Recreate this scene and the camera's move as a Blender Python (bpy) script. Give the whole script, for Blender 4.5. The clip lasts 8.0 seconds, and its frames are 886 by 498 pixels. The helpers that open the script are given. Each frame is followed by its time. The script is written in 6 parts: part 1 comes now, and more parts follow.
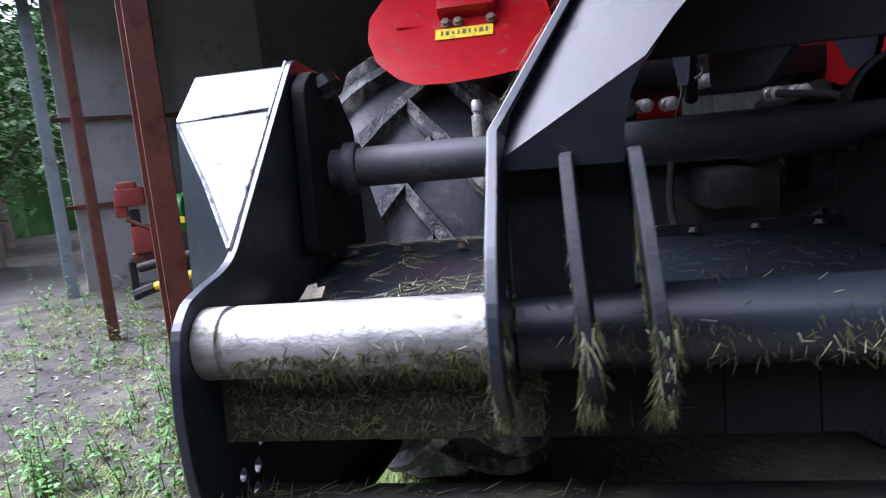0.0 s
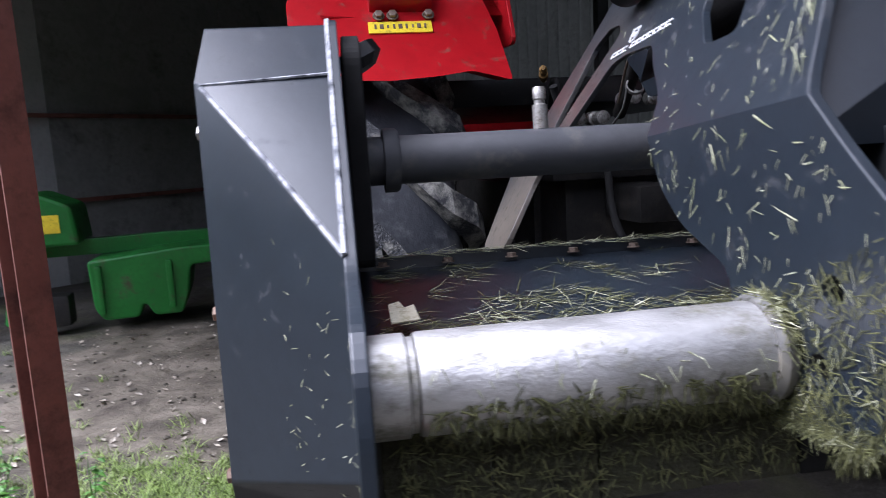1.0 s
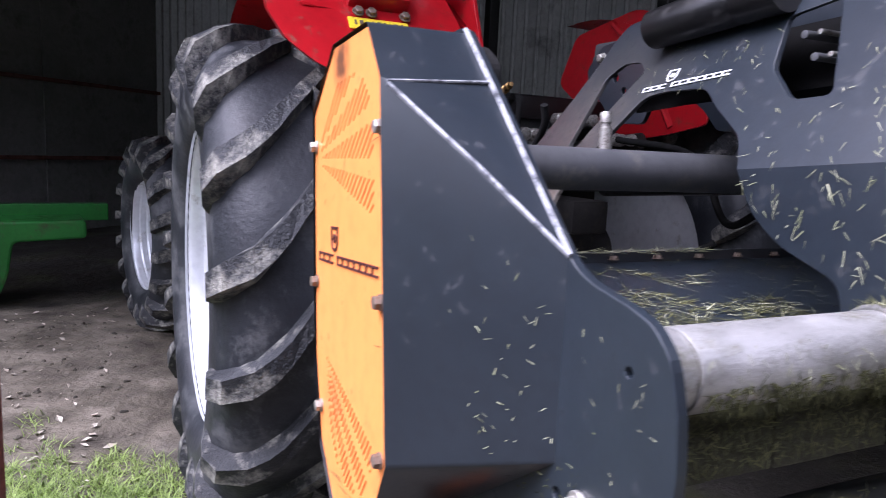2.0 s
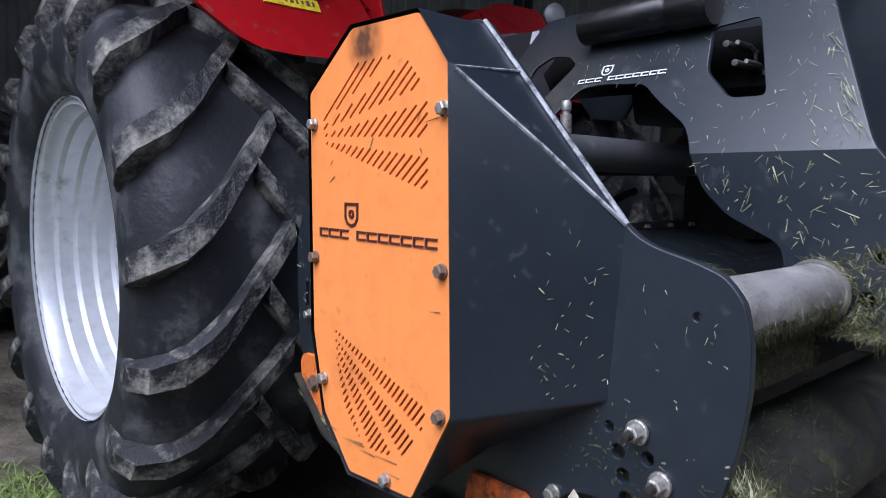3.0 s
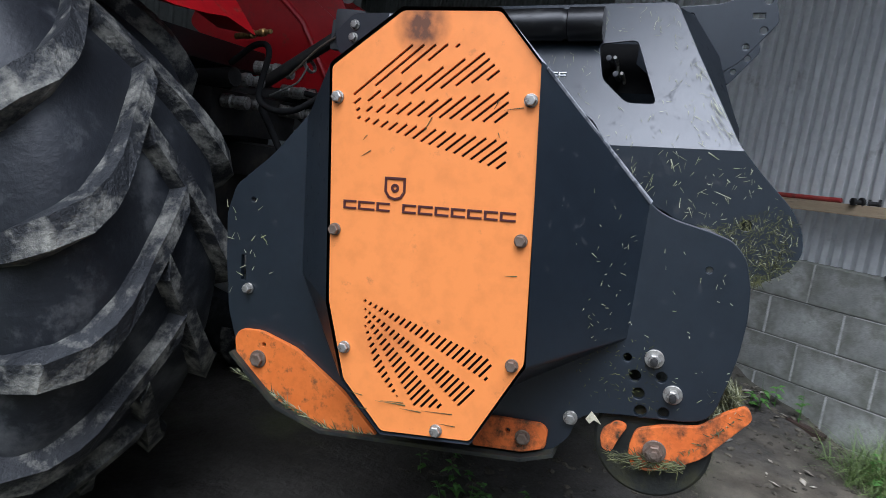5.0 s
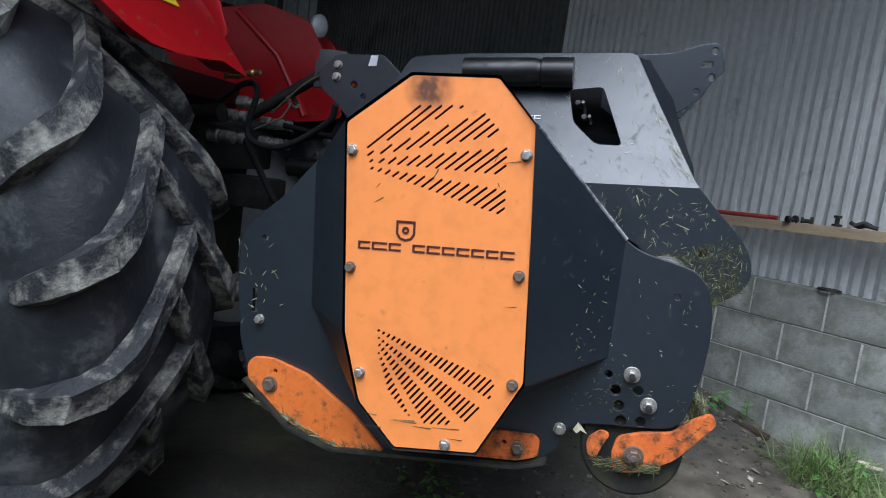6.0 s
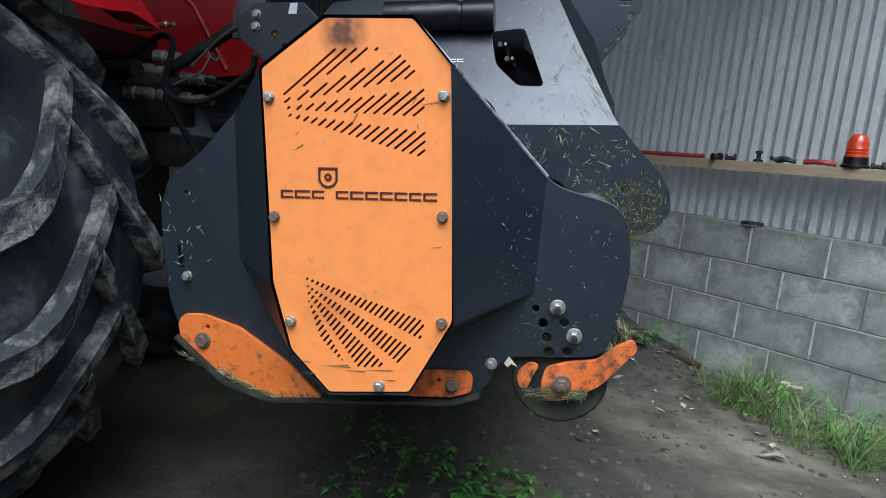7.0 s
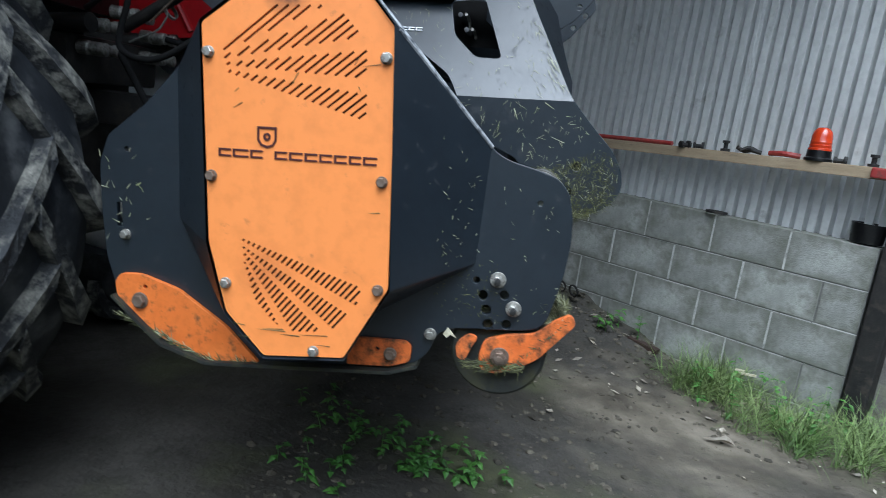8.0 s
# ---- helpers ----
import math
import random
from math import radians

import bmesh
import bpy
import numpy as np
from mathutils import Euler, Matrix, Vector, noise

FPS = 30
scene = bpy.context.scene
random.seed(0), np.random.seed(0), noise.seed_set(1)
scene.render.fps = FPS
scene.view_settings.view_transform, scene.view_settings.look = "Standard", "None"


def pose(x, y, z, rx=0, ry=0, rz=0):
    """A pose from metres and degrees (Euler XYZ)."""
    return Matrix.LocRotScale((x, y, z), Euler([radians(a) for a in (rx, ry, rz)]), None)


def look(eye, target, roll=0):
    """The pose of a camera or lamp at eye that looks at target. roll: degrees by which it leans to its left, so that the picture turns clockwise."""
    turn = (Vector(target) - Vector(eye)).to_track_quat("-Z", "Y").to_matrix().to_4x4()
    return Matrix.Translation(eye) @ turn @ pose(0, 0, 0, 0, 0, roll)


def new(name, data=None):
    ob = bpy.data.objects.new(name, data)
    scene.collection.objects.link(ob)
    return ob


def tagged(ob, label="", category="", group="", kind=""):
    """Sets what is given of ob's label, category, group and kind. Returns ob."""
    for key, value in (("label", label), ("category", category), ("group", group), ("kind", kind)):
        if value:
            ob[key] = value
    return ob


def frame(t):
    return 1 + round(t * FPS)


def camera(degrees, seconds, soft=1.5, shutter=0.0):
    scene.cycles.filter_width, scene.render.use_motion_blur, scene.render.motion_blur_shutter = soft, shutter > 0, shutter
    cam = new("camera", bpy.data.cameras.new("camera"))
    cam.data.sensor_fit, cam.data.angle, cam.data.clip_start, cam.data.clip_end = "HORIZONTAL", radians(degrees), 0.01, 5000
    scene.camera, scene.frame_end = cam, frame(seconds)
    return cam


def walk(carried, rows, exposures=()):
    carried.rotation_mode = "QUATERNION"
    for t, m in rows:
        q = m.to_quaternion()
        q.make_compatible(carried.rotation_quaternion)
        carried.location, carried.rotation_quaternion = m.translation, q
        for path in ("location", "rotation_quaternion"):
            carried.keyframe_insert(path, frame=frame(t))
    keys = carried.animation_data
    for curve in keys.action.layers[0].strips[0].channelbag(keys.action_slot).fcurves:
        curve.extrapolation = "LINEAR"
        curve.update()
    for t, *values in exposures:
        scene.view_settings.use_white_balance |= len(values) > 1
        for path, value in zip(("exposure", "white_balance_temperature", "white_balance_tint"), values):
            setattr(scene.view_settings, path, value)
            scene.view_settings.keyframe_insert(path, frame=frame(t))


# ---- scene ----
import mathutils
cam = camera(66.2, 8.0, soft=0.75, shutter=0.35)
PATH = [
    (0, (0.621, -1.065, 1.342), (0.279, 0.881, 1.035), -5.3),
    (0.2, (0.541, -1.068, 1.332), (0.282, 0.886, 0.995), -5.6),
    (0.5, (0.397, -0.99, 1.299), (0.289, 0.988, 1.023), -5.4),
    (0.8, (0.247, -0.891, 1.308), (0.496, 1.083, 1.109), -5.8),
    (1, (0.156, -0.866, 1.319), (0.441, 1.094, 1.037), -3.2),
    (1.2, (0.066, -0.844, 1.316), (0.571, 1.074, 1.055), -0.8),
    (1.5, (-0.086, -0.838, 1.325), (0.769, 0.936, 0.975), 0.9),
    (1.8, (-0.21, -0.828, 1.343), (0.688, 0.932, 1.035), 2.0),
    (2, (-0.294, -0.806, 1.333), (0.526, 0.995, 1.044), 2.7),
    (2.2, (-0.33, -0.766, 1.311), (0.558, 1.008, 1.054), 3.0),
    (3.3, (-0.768, -0.679, 1.313), (0.634, 0.706, 0.972), 5.0),
    (3.5, (-0.833, -0.666, 1.326), (0.594, 0.693, 0.984), 5.5),
    (4, (-0.911, -0.482, 1.28), (0.69, 0.677, 0.974), 2.8),
    (4.5, (-0.983, -0.314, 1.267), (0.784, 0.565, 0.94), 4.5),
    (4.7, (-1.026, -0.266, 1.258), (0.805, 0.479, 0.957), 6.5),
    (5.8, (-1.272, -0.125, 1.309), (0.651, 0.343, 1.016), 8.5),
    (6, (-1.282, -0.137, 1.317), (0.648, 0.331, 1.079), 7.7),
    (6.5, (-1.306, -0.172, 1.323), (0.643, 0.187, 1.052), 5.7),
    (7, (-1.289, -0.183, 1.299), (0.658, 0.112, 0.951), 5.5),
    (7.5, (-1.28, -0.191, 1.293), (0.668, 0.087, 0.935), 6.1),
    (8, (-1.268, -0.263, 1.279), (0.68, -0.036, 0.885), 8.2),
]
EXPOSURES = [(0.0, 2.30, 5550, 24), (0.2, 2.33, 5550, 24), (0.5, 2.15, 5550, 22), (1.0, 2.12, 5700, 22), (1.5, 2.56, 5650, 24), (2.0, 2.34, 5750, 30), (2.2, 1.98, 5800, 34), (3.5, 1.30, 5450, 13), (4.5, 1.18, 5600, 13), (7.0, 1.20, 5520, 7), (8.0, 1.25, 5450, 5)]
walk(cam, [(t, look(eye, target, roll)) for t, eye, target, roll in PATH], EXPOSURES)

# ---------------------------------------------------------------- light
world = bpy.data.worlds.new("world")
scene.world = world
world.use_nodes = True
wn = world.node_tree
wn.nodes.clear()
sky = wn.nodes.new("ShaderNodeTexSky")
sky.sky_type = "NISHITA"
sky.sun_disc = False
SUN_ELEV, SUN_ROT = radians(60), radians(270)
sky.sun_elevation, sky.sun_rotation = SUN_ELEV, SUN_ROT
sky.dust_density, sky.air_density, sky.ozone_density = 2.0, 1.0, 1.5
grey = wn.nodes.new("ShaderNodeHueSaturation")
grey.inputs["Saturation"].default_value = 0.2
wb = wn.nodes.new("ShaderNodeBackground")
wb.inputs["Strength"].default_value = 0.15
wo = wn.nodes.new("ShaderNodeOutputWorld")
wn.links.new(sky.outputs[0], grey.inputs["Color"])
wn.links.new(grey.outputs[0], wb.inputs["Color"])
wn.links.new(wb.outputs[0], wo.inputs["Surface"])
sun_data = bpy.data.lights.new("sun", "SUN")
sun_data.energy, sun_data.angle, sun_data.color = 1.5, radians(50), (1.0, 0.99, 0.97)
sun = new("sun", sun_data)
sun.matrix_world = look((math.sin(SUN_ROT) * 20 * math.cos(SUN_ELEV), math.cos(SUN_ROT) * 20 * math.cos(SUN_ELEV), 20 * math.sin(SUN_ELEV)), (0, 0, 0))


# ---------------------------------------------------------------- materials
def material(name, base, other=None, scale=6.0, rough=(0.5, 0.7), metal=0.0, bump=0.0, bump_scale=60.0,
             dirt=None, dirt_amount=0.0, dirt_scale=3.0, stretch=(1, 1, 1), spec=0.5, per_object=0.0, per_island=0.0, coat=0.0, transmission=0.0):
    """A surface with two scales of variation, a layer of dirt and fine relief."""
    m = bpy.data.materials.new(name)
    m.use_nodes = True
    t = m.node_tree
    b = t.nodes["Principled BSDF"]
    co = t.nodes.new("ShaderNodeTexCoord")
    mp = t.nodes.new("ShaderNodeMapping")
    mp.inputs["Scale"].default_value = stretch
    t.links.new(co.outputs["Object"], mp.inputs["Vector"])

    def cloud(sc, detail=5.0, rgh=0.6):
        n = t.nodes.new("ShaderNodeTexNoise")
        n.inputs["Scale"].default_value = sc
        n.inputs["Detail"].default_value = detail
        n.inputs["Roughness"].default_value = rgh
        t.links.new(mp.outputs[0], n.inputs["Vector"])
        return n.outputs["Fac"]

    def ramp(src, lo, hi):
        r = t.nodes.new("ShaderNodeMapRange")
        r.inputs["From Min"].default_value, r.inputs["From Max"].default_value = lo, hi
        t.links.new(src, r.inputs["Value"])
        return r.outputs[0]

    def mix(fac, a, c):
        x = t.nodes.new("ShaderNodeMix")
        x.data_type = "RGBA"
        if isinstance(fac, float):
            x.inputs["Factor"].default_value = fac
        else:
            t.links.new(fac, x.inputs["Factor"])
        for sock, v in ((x.inputs[6], a), (x.inputs[7], c)):
            if isinstance(v, tuple):
                sock.default_value = (*v, 1)
            else:
                t.links.new(v, sock)
        return x.outputs[2]

    other = other or tuple(min(1, c * 1.25 + 0.004) for c in base)
    colour = mix(ramp(cloud(scale), 0.35, 0.65), base, other)
    fine = tuple(c * 0.8 for c in base)
    f2 = t.nodes.new("ShaderNodeMath")
    f2.operation = "MULTIPLY"
    f2.inputs[1].default_value = 0.5
    t.links.new(ramp(cloud(scale * 9), 0.45, 0.7), f2.inputs[0])
    colour = mix(f2.outputs[0], colour, fine)
    for amount, info, sock in ((per_object, "ShaderNodeObjectInfo", "Random"), (per_island, "ShaderNodeNewGeometry", "Random Per Island")):
        if amount:
            oi = t.nodes.new(info)
            hs = t.nodes.new("ShaderNodeHueSaturation")
            rr = t.nodes.new("ShaderNodeMapRange")
            rr.inputs["To Min"].default_value, rr.inputs["To Max"].default_value = 1 - amount, 1 + amount
            t.links.new(oi.outputs[sock], rr.inputs["Value"])
            t.links.new(rr.outputs[0], hs.inputs["Value"])
            t.links.new(colour, hs.inputs["Color"])
            colour = hs.outputs[0]
    rg = t.nodes.new("ShaderNodeMapRange")
    rg.inputs["To Min"].default_value, rg.inputs["To Max"].default_value = rough
    t.links.new(cloud(scale * 2.3), rg.inputs["Value"])
    rough_out = rg.outputs[0]
    if dirt:
        mask = ramp(cloud(dirt_scale, 8.0, 0.7), 0.62 - 0.5 * dirt_amount, 0.78 - 0.4 * dirt_amount)
        colour = mix(mask, colour, dirt)
        mr = t.nodes.new("ShaderNodeMix")
        t.links.new(mask, mr.inputs[0])
        t.links.new(rough_out, mr.inputs[2])
        mr.inputs[3].default_value = 0.92
        rough_out = mr.outputs[0]
    t.links.new(colour, b.inputs["Base Color"])
    t.links.new(rough_out, b.inputs["Roughness"])
    b.inputs["Metallic"].default_value = metal
    b.inputs["Specular IOR Level"].default_value = spec
    b.inputs["Coat Weight"].default_value = coat
    b.inputs["Coat Roughness"].default_value = 0.27
    b.inputs["Transmission Weight"].default_value = transmission
    if bump:
        bp = t.nodes.new("ShaderNodeBump")
        bp.inputs["Strength"].default_value = bump
        bp.inputs["Distance"].default_value = 0.01
        t.links.new(cloud(bump_scale, 6.0), bp.inputs["Height"])
        t.links.new(bp.outputs[0], b.inputs["Normal"])
    return m


GREY = material("slate_paint", (0.0098, 0.0148, 0.0215), (0.0136, 0.020, 0.0275), 4, (0.33, 0.47), 0.0, 0.03, 90, (0.03, 0.034, 0.04), 0.05, 40, spec=0.6, coat=0.25)
ORANGE = material("orange_paint", (0.83, 0.265, 0.062), (0.845, 0.275, 0.067), 3, (0.4, 0.55), 0, 0.03, 70, (0.45, 0.15, 0.05), 0.0, 24)
DUSTY = material("dusty_slate_paint", (0.045, 0.047, 0.052), (0.06, 0.062, 0.066), 5, (0.5, 0.65), 0, 0.05, 70, (0.12, 0.115, 0.10), 0.14, 16)
MATTE = material("matte_black", (0.007, 0.007, 0.007), (0.012, 0.012, 0.012), 10, (0.8, 0.95), 0, 0.1, 60, spec=0.2)


def smudge(mat, centre, radius, colour, strength):
    """A greasy hand-sized stain laid over a material's base colour."""
    t = mat.node_tree
    b = t.nodes["Principled BSDF"]
    old = b.inputs["Base Color"].links[0].from_socket
    co = t.nodes.new("ShaderNodeTexCoord")
    n = t.nodes.new("ShaderNodeTexNoise")
    n.inputs["Scale"].default_value, n.inputs["Detail"].default_value = 60, 8
    t.links.new(co.outputs["Object"], n.inputs["Vector"])
    d = t.nodes.new("ShaderNodeVectorMath")
    d.operation = "DISTANCE"
    d.inputs[1].default_value = centre
    t.links.new(co.outputs["Object"], d.inputs[0])
    r = t.nodes.new("ShaderNodeMapRange")
    r.inputs["From Min"].default_value, r.inputs["From Max"].default_value = radius, 0.0
    t.links.new(d.outputs["Value"], r.inputs["Value"])
    k = t.nodes.new("ShaderNodeMath")
    k.operation = "MULTIPLY"
    t.links.new(r.outputs[0], k.inputs[0])
    t.links.new(n.outputs["Fac"], k.inputs[1])
    k2 = t.nodes.new("ShaderNodeMath")
    k2.operation = "MULTIPLY"
    k2.use_clamp = True
    k2.inputs[1].default_value = strength
    t.links.new(k.outputs[0], k2.inputs[0])
    x = t.nodes.new("ShaderNodeMix")
    x.data_type = "RGBA"
    t.links.new(k2.outputs[0], x.inputs["Factor"])
    t.links.new(old, x.inputs[6])
    x.inputs[7].default_value = (*colour, 1)
    t.links.new(x.outputs[2], b.inputs["Base Color"])


smudge(ORANGE, (0, 0.195, 0.560), 0.055, (0.12, 0.045, 0.02), 2.6)
smudge(ORANGE, (0, 0.235, 0.020), 0.07, (0.35, 0.10, 0.03), 1.0)
HITCH = material("scratched_slate_paint", (0.0098, 0.0148, 0.0215), (0.0136, 0.020, 0.0275), 4, (0.33, 0.47), 0.0, 0.03, 90, (0.032, 0.035, 0.038), 0.10, 26, spec=0.6, coat=0.25)
smudge(HITCH, (0.50, 0.46, 0.27), 0.24, (0.13, 0.11, 0.085), 2.4)
smudge(HITCH, (0.62, 0.42, 0.52), 0.30, (0.085, 0.078, 0.066), 1.3)


GRIMY = material("grimy_slate_paint", (0.0098, 0.0130, 0.0165), (0.018, 0.020, 0.021), 9, (0.55, 0.8), 0.0, 0.15, 70, (0.045, 0.043, 0.030), 0.14, 22, spec=0.35)


def darker_edges(mat, colour):
    """Darkens each block's colour unevenly inwards from its joints."""
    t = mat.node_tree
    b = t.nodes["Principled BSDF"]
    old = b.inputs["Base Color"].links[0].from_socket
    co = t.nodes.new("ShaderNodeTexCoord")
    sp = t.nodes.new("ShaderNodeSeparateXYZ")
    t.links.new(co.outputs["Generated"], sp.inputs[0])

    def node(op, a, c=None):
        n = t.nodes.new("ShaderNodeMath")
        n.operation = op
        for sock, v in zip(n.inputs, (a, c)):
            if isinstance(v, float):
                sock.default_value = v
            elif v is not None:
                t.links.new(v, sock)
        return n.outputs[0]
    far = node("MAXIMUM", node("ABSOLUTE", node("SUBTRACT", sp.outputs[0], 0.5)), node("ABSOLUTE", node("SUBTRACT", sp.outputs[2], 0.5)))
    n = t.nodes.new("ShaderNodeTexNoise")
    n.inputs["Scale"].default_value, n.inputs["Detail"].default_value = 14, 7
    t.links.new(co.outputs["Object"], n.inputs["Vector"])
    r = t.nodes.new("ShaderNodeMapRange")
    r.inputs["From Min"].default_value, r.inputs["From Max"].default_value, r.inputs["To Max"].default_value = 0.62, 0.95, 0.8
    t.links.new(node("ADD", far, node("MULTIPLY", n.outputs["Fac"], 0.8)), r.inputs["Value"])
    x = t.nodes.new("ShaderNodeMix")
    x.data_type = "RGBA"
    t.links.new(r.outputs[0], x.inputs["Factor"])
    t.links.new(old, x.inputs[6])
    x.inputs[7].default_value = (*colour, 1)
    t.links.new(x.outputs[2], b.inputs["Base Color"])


ORANGE_DIRTY = material("worn_orange_paint", (0.66, 0.15, 0.02), (0.76, 0.20, 0.034), 7, (0.45, 0.65), 0, 0.1, 60, (0.10, 0.055, 0.022), 0.15, 34)
WORN = material("worn_bare_edge", (0.26, 0.27, 0.29), (0.42, 0.43, 0.45), 20, (0.45, 0.65), 0.15, 0.1, 120, (0.05, 0.055, 0.065), 0.32, 38)
ORANGE_GRIMY = material("grass_smeared_orange", (0.60, 0.12, 0.016), (0.72, 0.17, 0.03), 9, (0.5, 0.7), 0, 0.15, 60, (0.030, 0.026, 0.012), 0.38, 24)
SLOT_SHADE = material("slot_shade", (0.014, 0.003, 0.002), None, 8, (0.7, 0.9))
BADGE = material("burnt_red_lettering", (0.05, 0.006, 0.006), None, 8, (0.5, 0.7))
WHITE_MARK = material("white_decal", (0.75, 0.76, 0.78), None, 20, (0.4, 0.6), 0, 0, 60, (0.2, 0.2, 0.2), 0.1, 60)
RED = material("red_tractor_paint", (0.40, 0.007, 0.011), (0.48, 0.010, 0.014), 3, (0.25, 0.4), 0, 0.02, 80, (0.16, 0.06, 0.035), 0.08, 22, spec=0.35, coat=0.12)
YELLOW = material("yellow_decal", (0.85, 0.62, 0.02), None, 12, (0.4, 0.6), 0, 0, 50, (0.2, 0.14, 0.02), 0.15, 30)
STEEL = material("polished_steel_tube", (0.62, 0.61, 0.595), (0.36, 0.355, 0.34), 11, (0.30, 0.66), 0.8, 0.2, 60, (0.15, 0.145, 0.10), 0.22, 22, stretch=(0.6, 1, 1))
ZINC = material("zinc_bolts", (0.50, 0.49, 0.45), (0.30, 0.285, 0.26), 60, (0.35, 0.55), 0.8, 0.1, 200, (0.12, 0.10, 0.08), 0.25, 90)
RUST_BOLT = material("dull_bolts", (0.16, 0.11, 0.08), (0.25, 0.2, 0.16), 40, (0.5, 0.7), 0.6, 0.1, 200)
ORANGE_BRASS = material("dull_brass", (0.42, 0.26, 0.09), (0.3, 0.18, 0.07), 30, (0.35, 0.5), 0.8, 0.05, 100, (0.08, 0.05, 0.03), 0.2, 50)
BLACK = material("black_plastic", (0.006, 0.006, 0.007), (0.010, 0.010, 0.010), 10, (0.25, 0.42), 0, 0.03, 80, (0.03, 0.03, 0.028), 0.1, 20, spec=0.35)
DARK = material("oily_cast_iron", (0.012, 0.0115, 0.011), (0.024, 0.022, 0.02), 8, (0.5, 0.8), 0.2, 0.15, 50, (0.06, 0.05, 0.04), 0.2, 14)
LINK = material("dusty_grey_steel", (0.11, 0.11, 0.105), (0.16, 0.155, 0.14), 12, (0.5, 0.75), 0.2, 0.1, 80, (0.22, 0.2, 0.15), 0.2, 20)
RUBBER = material("tyre_rubber", (0.011, 0.013, 0.017), (0.028, 0.032, 0.038), 5, (0.38, 0.66), 0, 0.25, 50, (0.125, 0.128, 0.128), 0.23, 5)
LUG = material("muddy_tread", (0.015, 0.017, 0.020), (0.034, 0.036, 0.039), 9, (0.42, 0.7), 0, 0.8, 90, (0.36, 0.35, 0.30), 0.275, 10, per_object=0.3)
RIM = material("silver_rim_paint", (0.62, 0.64, 0.67), (0.70, 0.72, 0.74), 3, (0.30, 0.45), 0.3, 0.02, 60, (0.28, 0.26, 0.22), 0.05, 8)
GREEN = material("green_machine_paint", (0.010, 0.150, 0.020), (0.016, 0.20, 0.028), 3, (0.35, 0.5), 0, 0.02, 60, (0.08, 0.07, 0.04), 0.12, 7)
ROLLER = material("muddy_roller", (0.018, 0.020, 0.018), (0.036, 0.038, 0.032), 6, (0.5, 0.75), 0.2, 0.2, 40, (0.06, 0.058, 0.026), 0.26, 12)
RUSTY = material("red_oxide_steel", (0.13, 0.045, 0.032), (0.18, 0.07, 0.05), 6, (0.5, 0.75), 0.1, 0.1, 50, (0.07, 0.03, 0.02), 0.25, 8)
BLUE_POST = material("painted_post", (0.22, 0.27, 0.29), (0.28, 0.32, 0.33), 6, (0.5, 0.75), 0, 0.1, 40, (0.12, 0.10, 0.08), 0.15, 10)
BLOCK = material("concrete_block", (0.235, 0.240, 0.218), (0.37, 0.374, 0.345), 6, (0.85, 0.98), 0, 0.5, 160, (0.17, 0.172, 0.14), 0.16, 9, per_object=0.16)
darker_edges(BLOCK, (0.13, 0.132, 0.105))
# mortar darkened to carry the shade of the recessed bed joints
SHADED_MORTAR = material("mortar", (0.20, 0.198, 0.185), (0.13, 0.13, 0.12), 12, (0.9, 1.0), 0, 0.5, 120)
PERPEND = material("pale_mortar", (0.56, 0.555, 0.53), (0.40, 0.395, 0.37), 14, (0.9, 1.0), 0, 0.5, 120, (0.2, 0.2, 0.18), 0.2, 20)
GALV = material("galvanised_sheet", (0.78, 0.785, 0.775), (0.84, 0.845, 0.83), 2.5, (0.45, 0.6), 0.1, 0.03, 50, (0.42, 0.41, 0.39), 0.06, 5)
PLANK = material("weathered_plank", (0.32, 0.24, 0.15), (0.40, 0.31, 0.20), 6, (0.7, 0.9), 0, 0.3, 60, (0.14, 0.11, 0.08), 0.12, 7, stretch=(1, 8, 8))
PALE_SHEET = material("pale_wall_sheet", (0.40, 0.41, 0.40), (0.46, 0.47, 0.46), 2, (0.6, 0.8), 0, 0.08, 30, (0.25, 0.24, 0.2), 0.15, 3)
# darker copy of the wall sheets, with the shed's shade in its colour
SHADED_SHEET = material("shaded_shed_cladding", (0.20, 0.205, 0.195), (0.27, 0.275, 0.26), 2, (0.8, 0.95), 0, 0.1, 30, (0.11, 0.11, 0.105), 0.2, 2, spec=0.15)
ROOFING = material("old_roof_sheet", (0.018, 0.017, 0.016), (0.028, 0.026, 0.024), 2, (0.7, 0.9), 0, 0.1, 30, spec=0.15)
BEACON = material("amber_lens", (0.48, 0.035, 0.008), (0.55, 0.05, 0.010), 20, (0.12, 0.2), 0, 0.0, 60, coat=0.5)
RED_TOOL = material("red_tool_paint", (0.26, 0.024, 0.022), (0.34, 0.05, 0.04), 9, (0.4, 0.6), 0, 0.05, 80, (0.1, 0.05, 0.04), 0.2, 25)
BLADE = material("grass_blades", (0.085, 0.150, 0.034), (0.205, 0.265, 0.095), 2.5, (0.5, 0.7), 0, 0, 60, per_island=0.5)
YARD_BLADE = material("short_yard_grass", (0.15, 0.225, 0.045), (0.27, 0.35, 0.10), 2.5, (0.5, 0.7), 0, 0, 60, per_island=0.5)
CUT = material("cut_grass", (0.20, 0.215, 0.10), (0.42, 0.42, 0.30), 30, (0.6, 0.85), 0, 0, 60, per_island=0.5)
CUT_DARK = material("damp_cut_grass", (0.042, 0.045, 0.013), (0.095, 0.097, 0.034), 30, (0.6, 0.85), 0, 0, 60, per_island=0.6)
MULCH = material("pressed_clippings", (0.022, 0.021, 0.011), (0.04, 0.038, 0.018), 25, (0.8, 0.95), 0, 0.8, 90, (0.04, 0.04, 0.018), 0.4, 20)
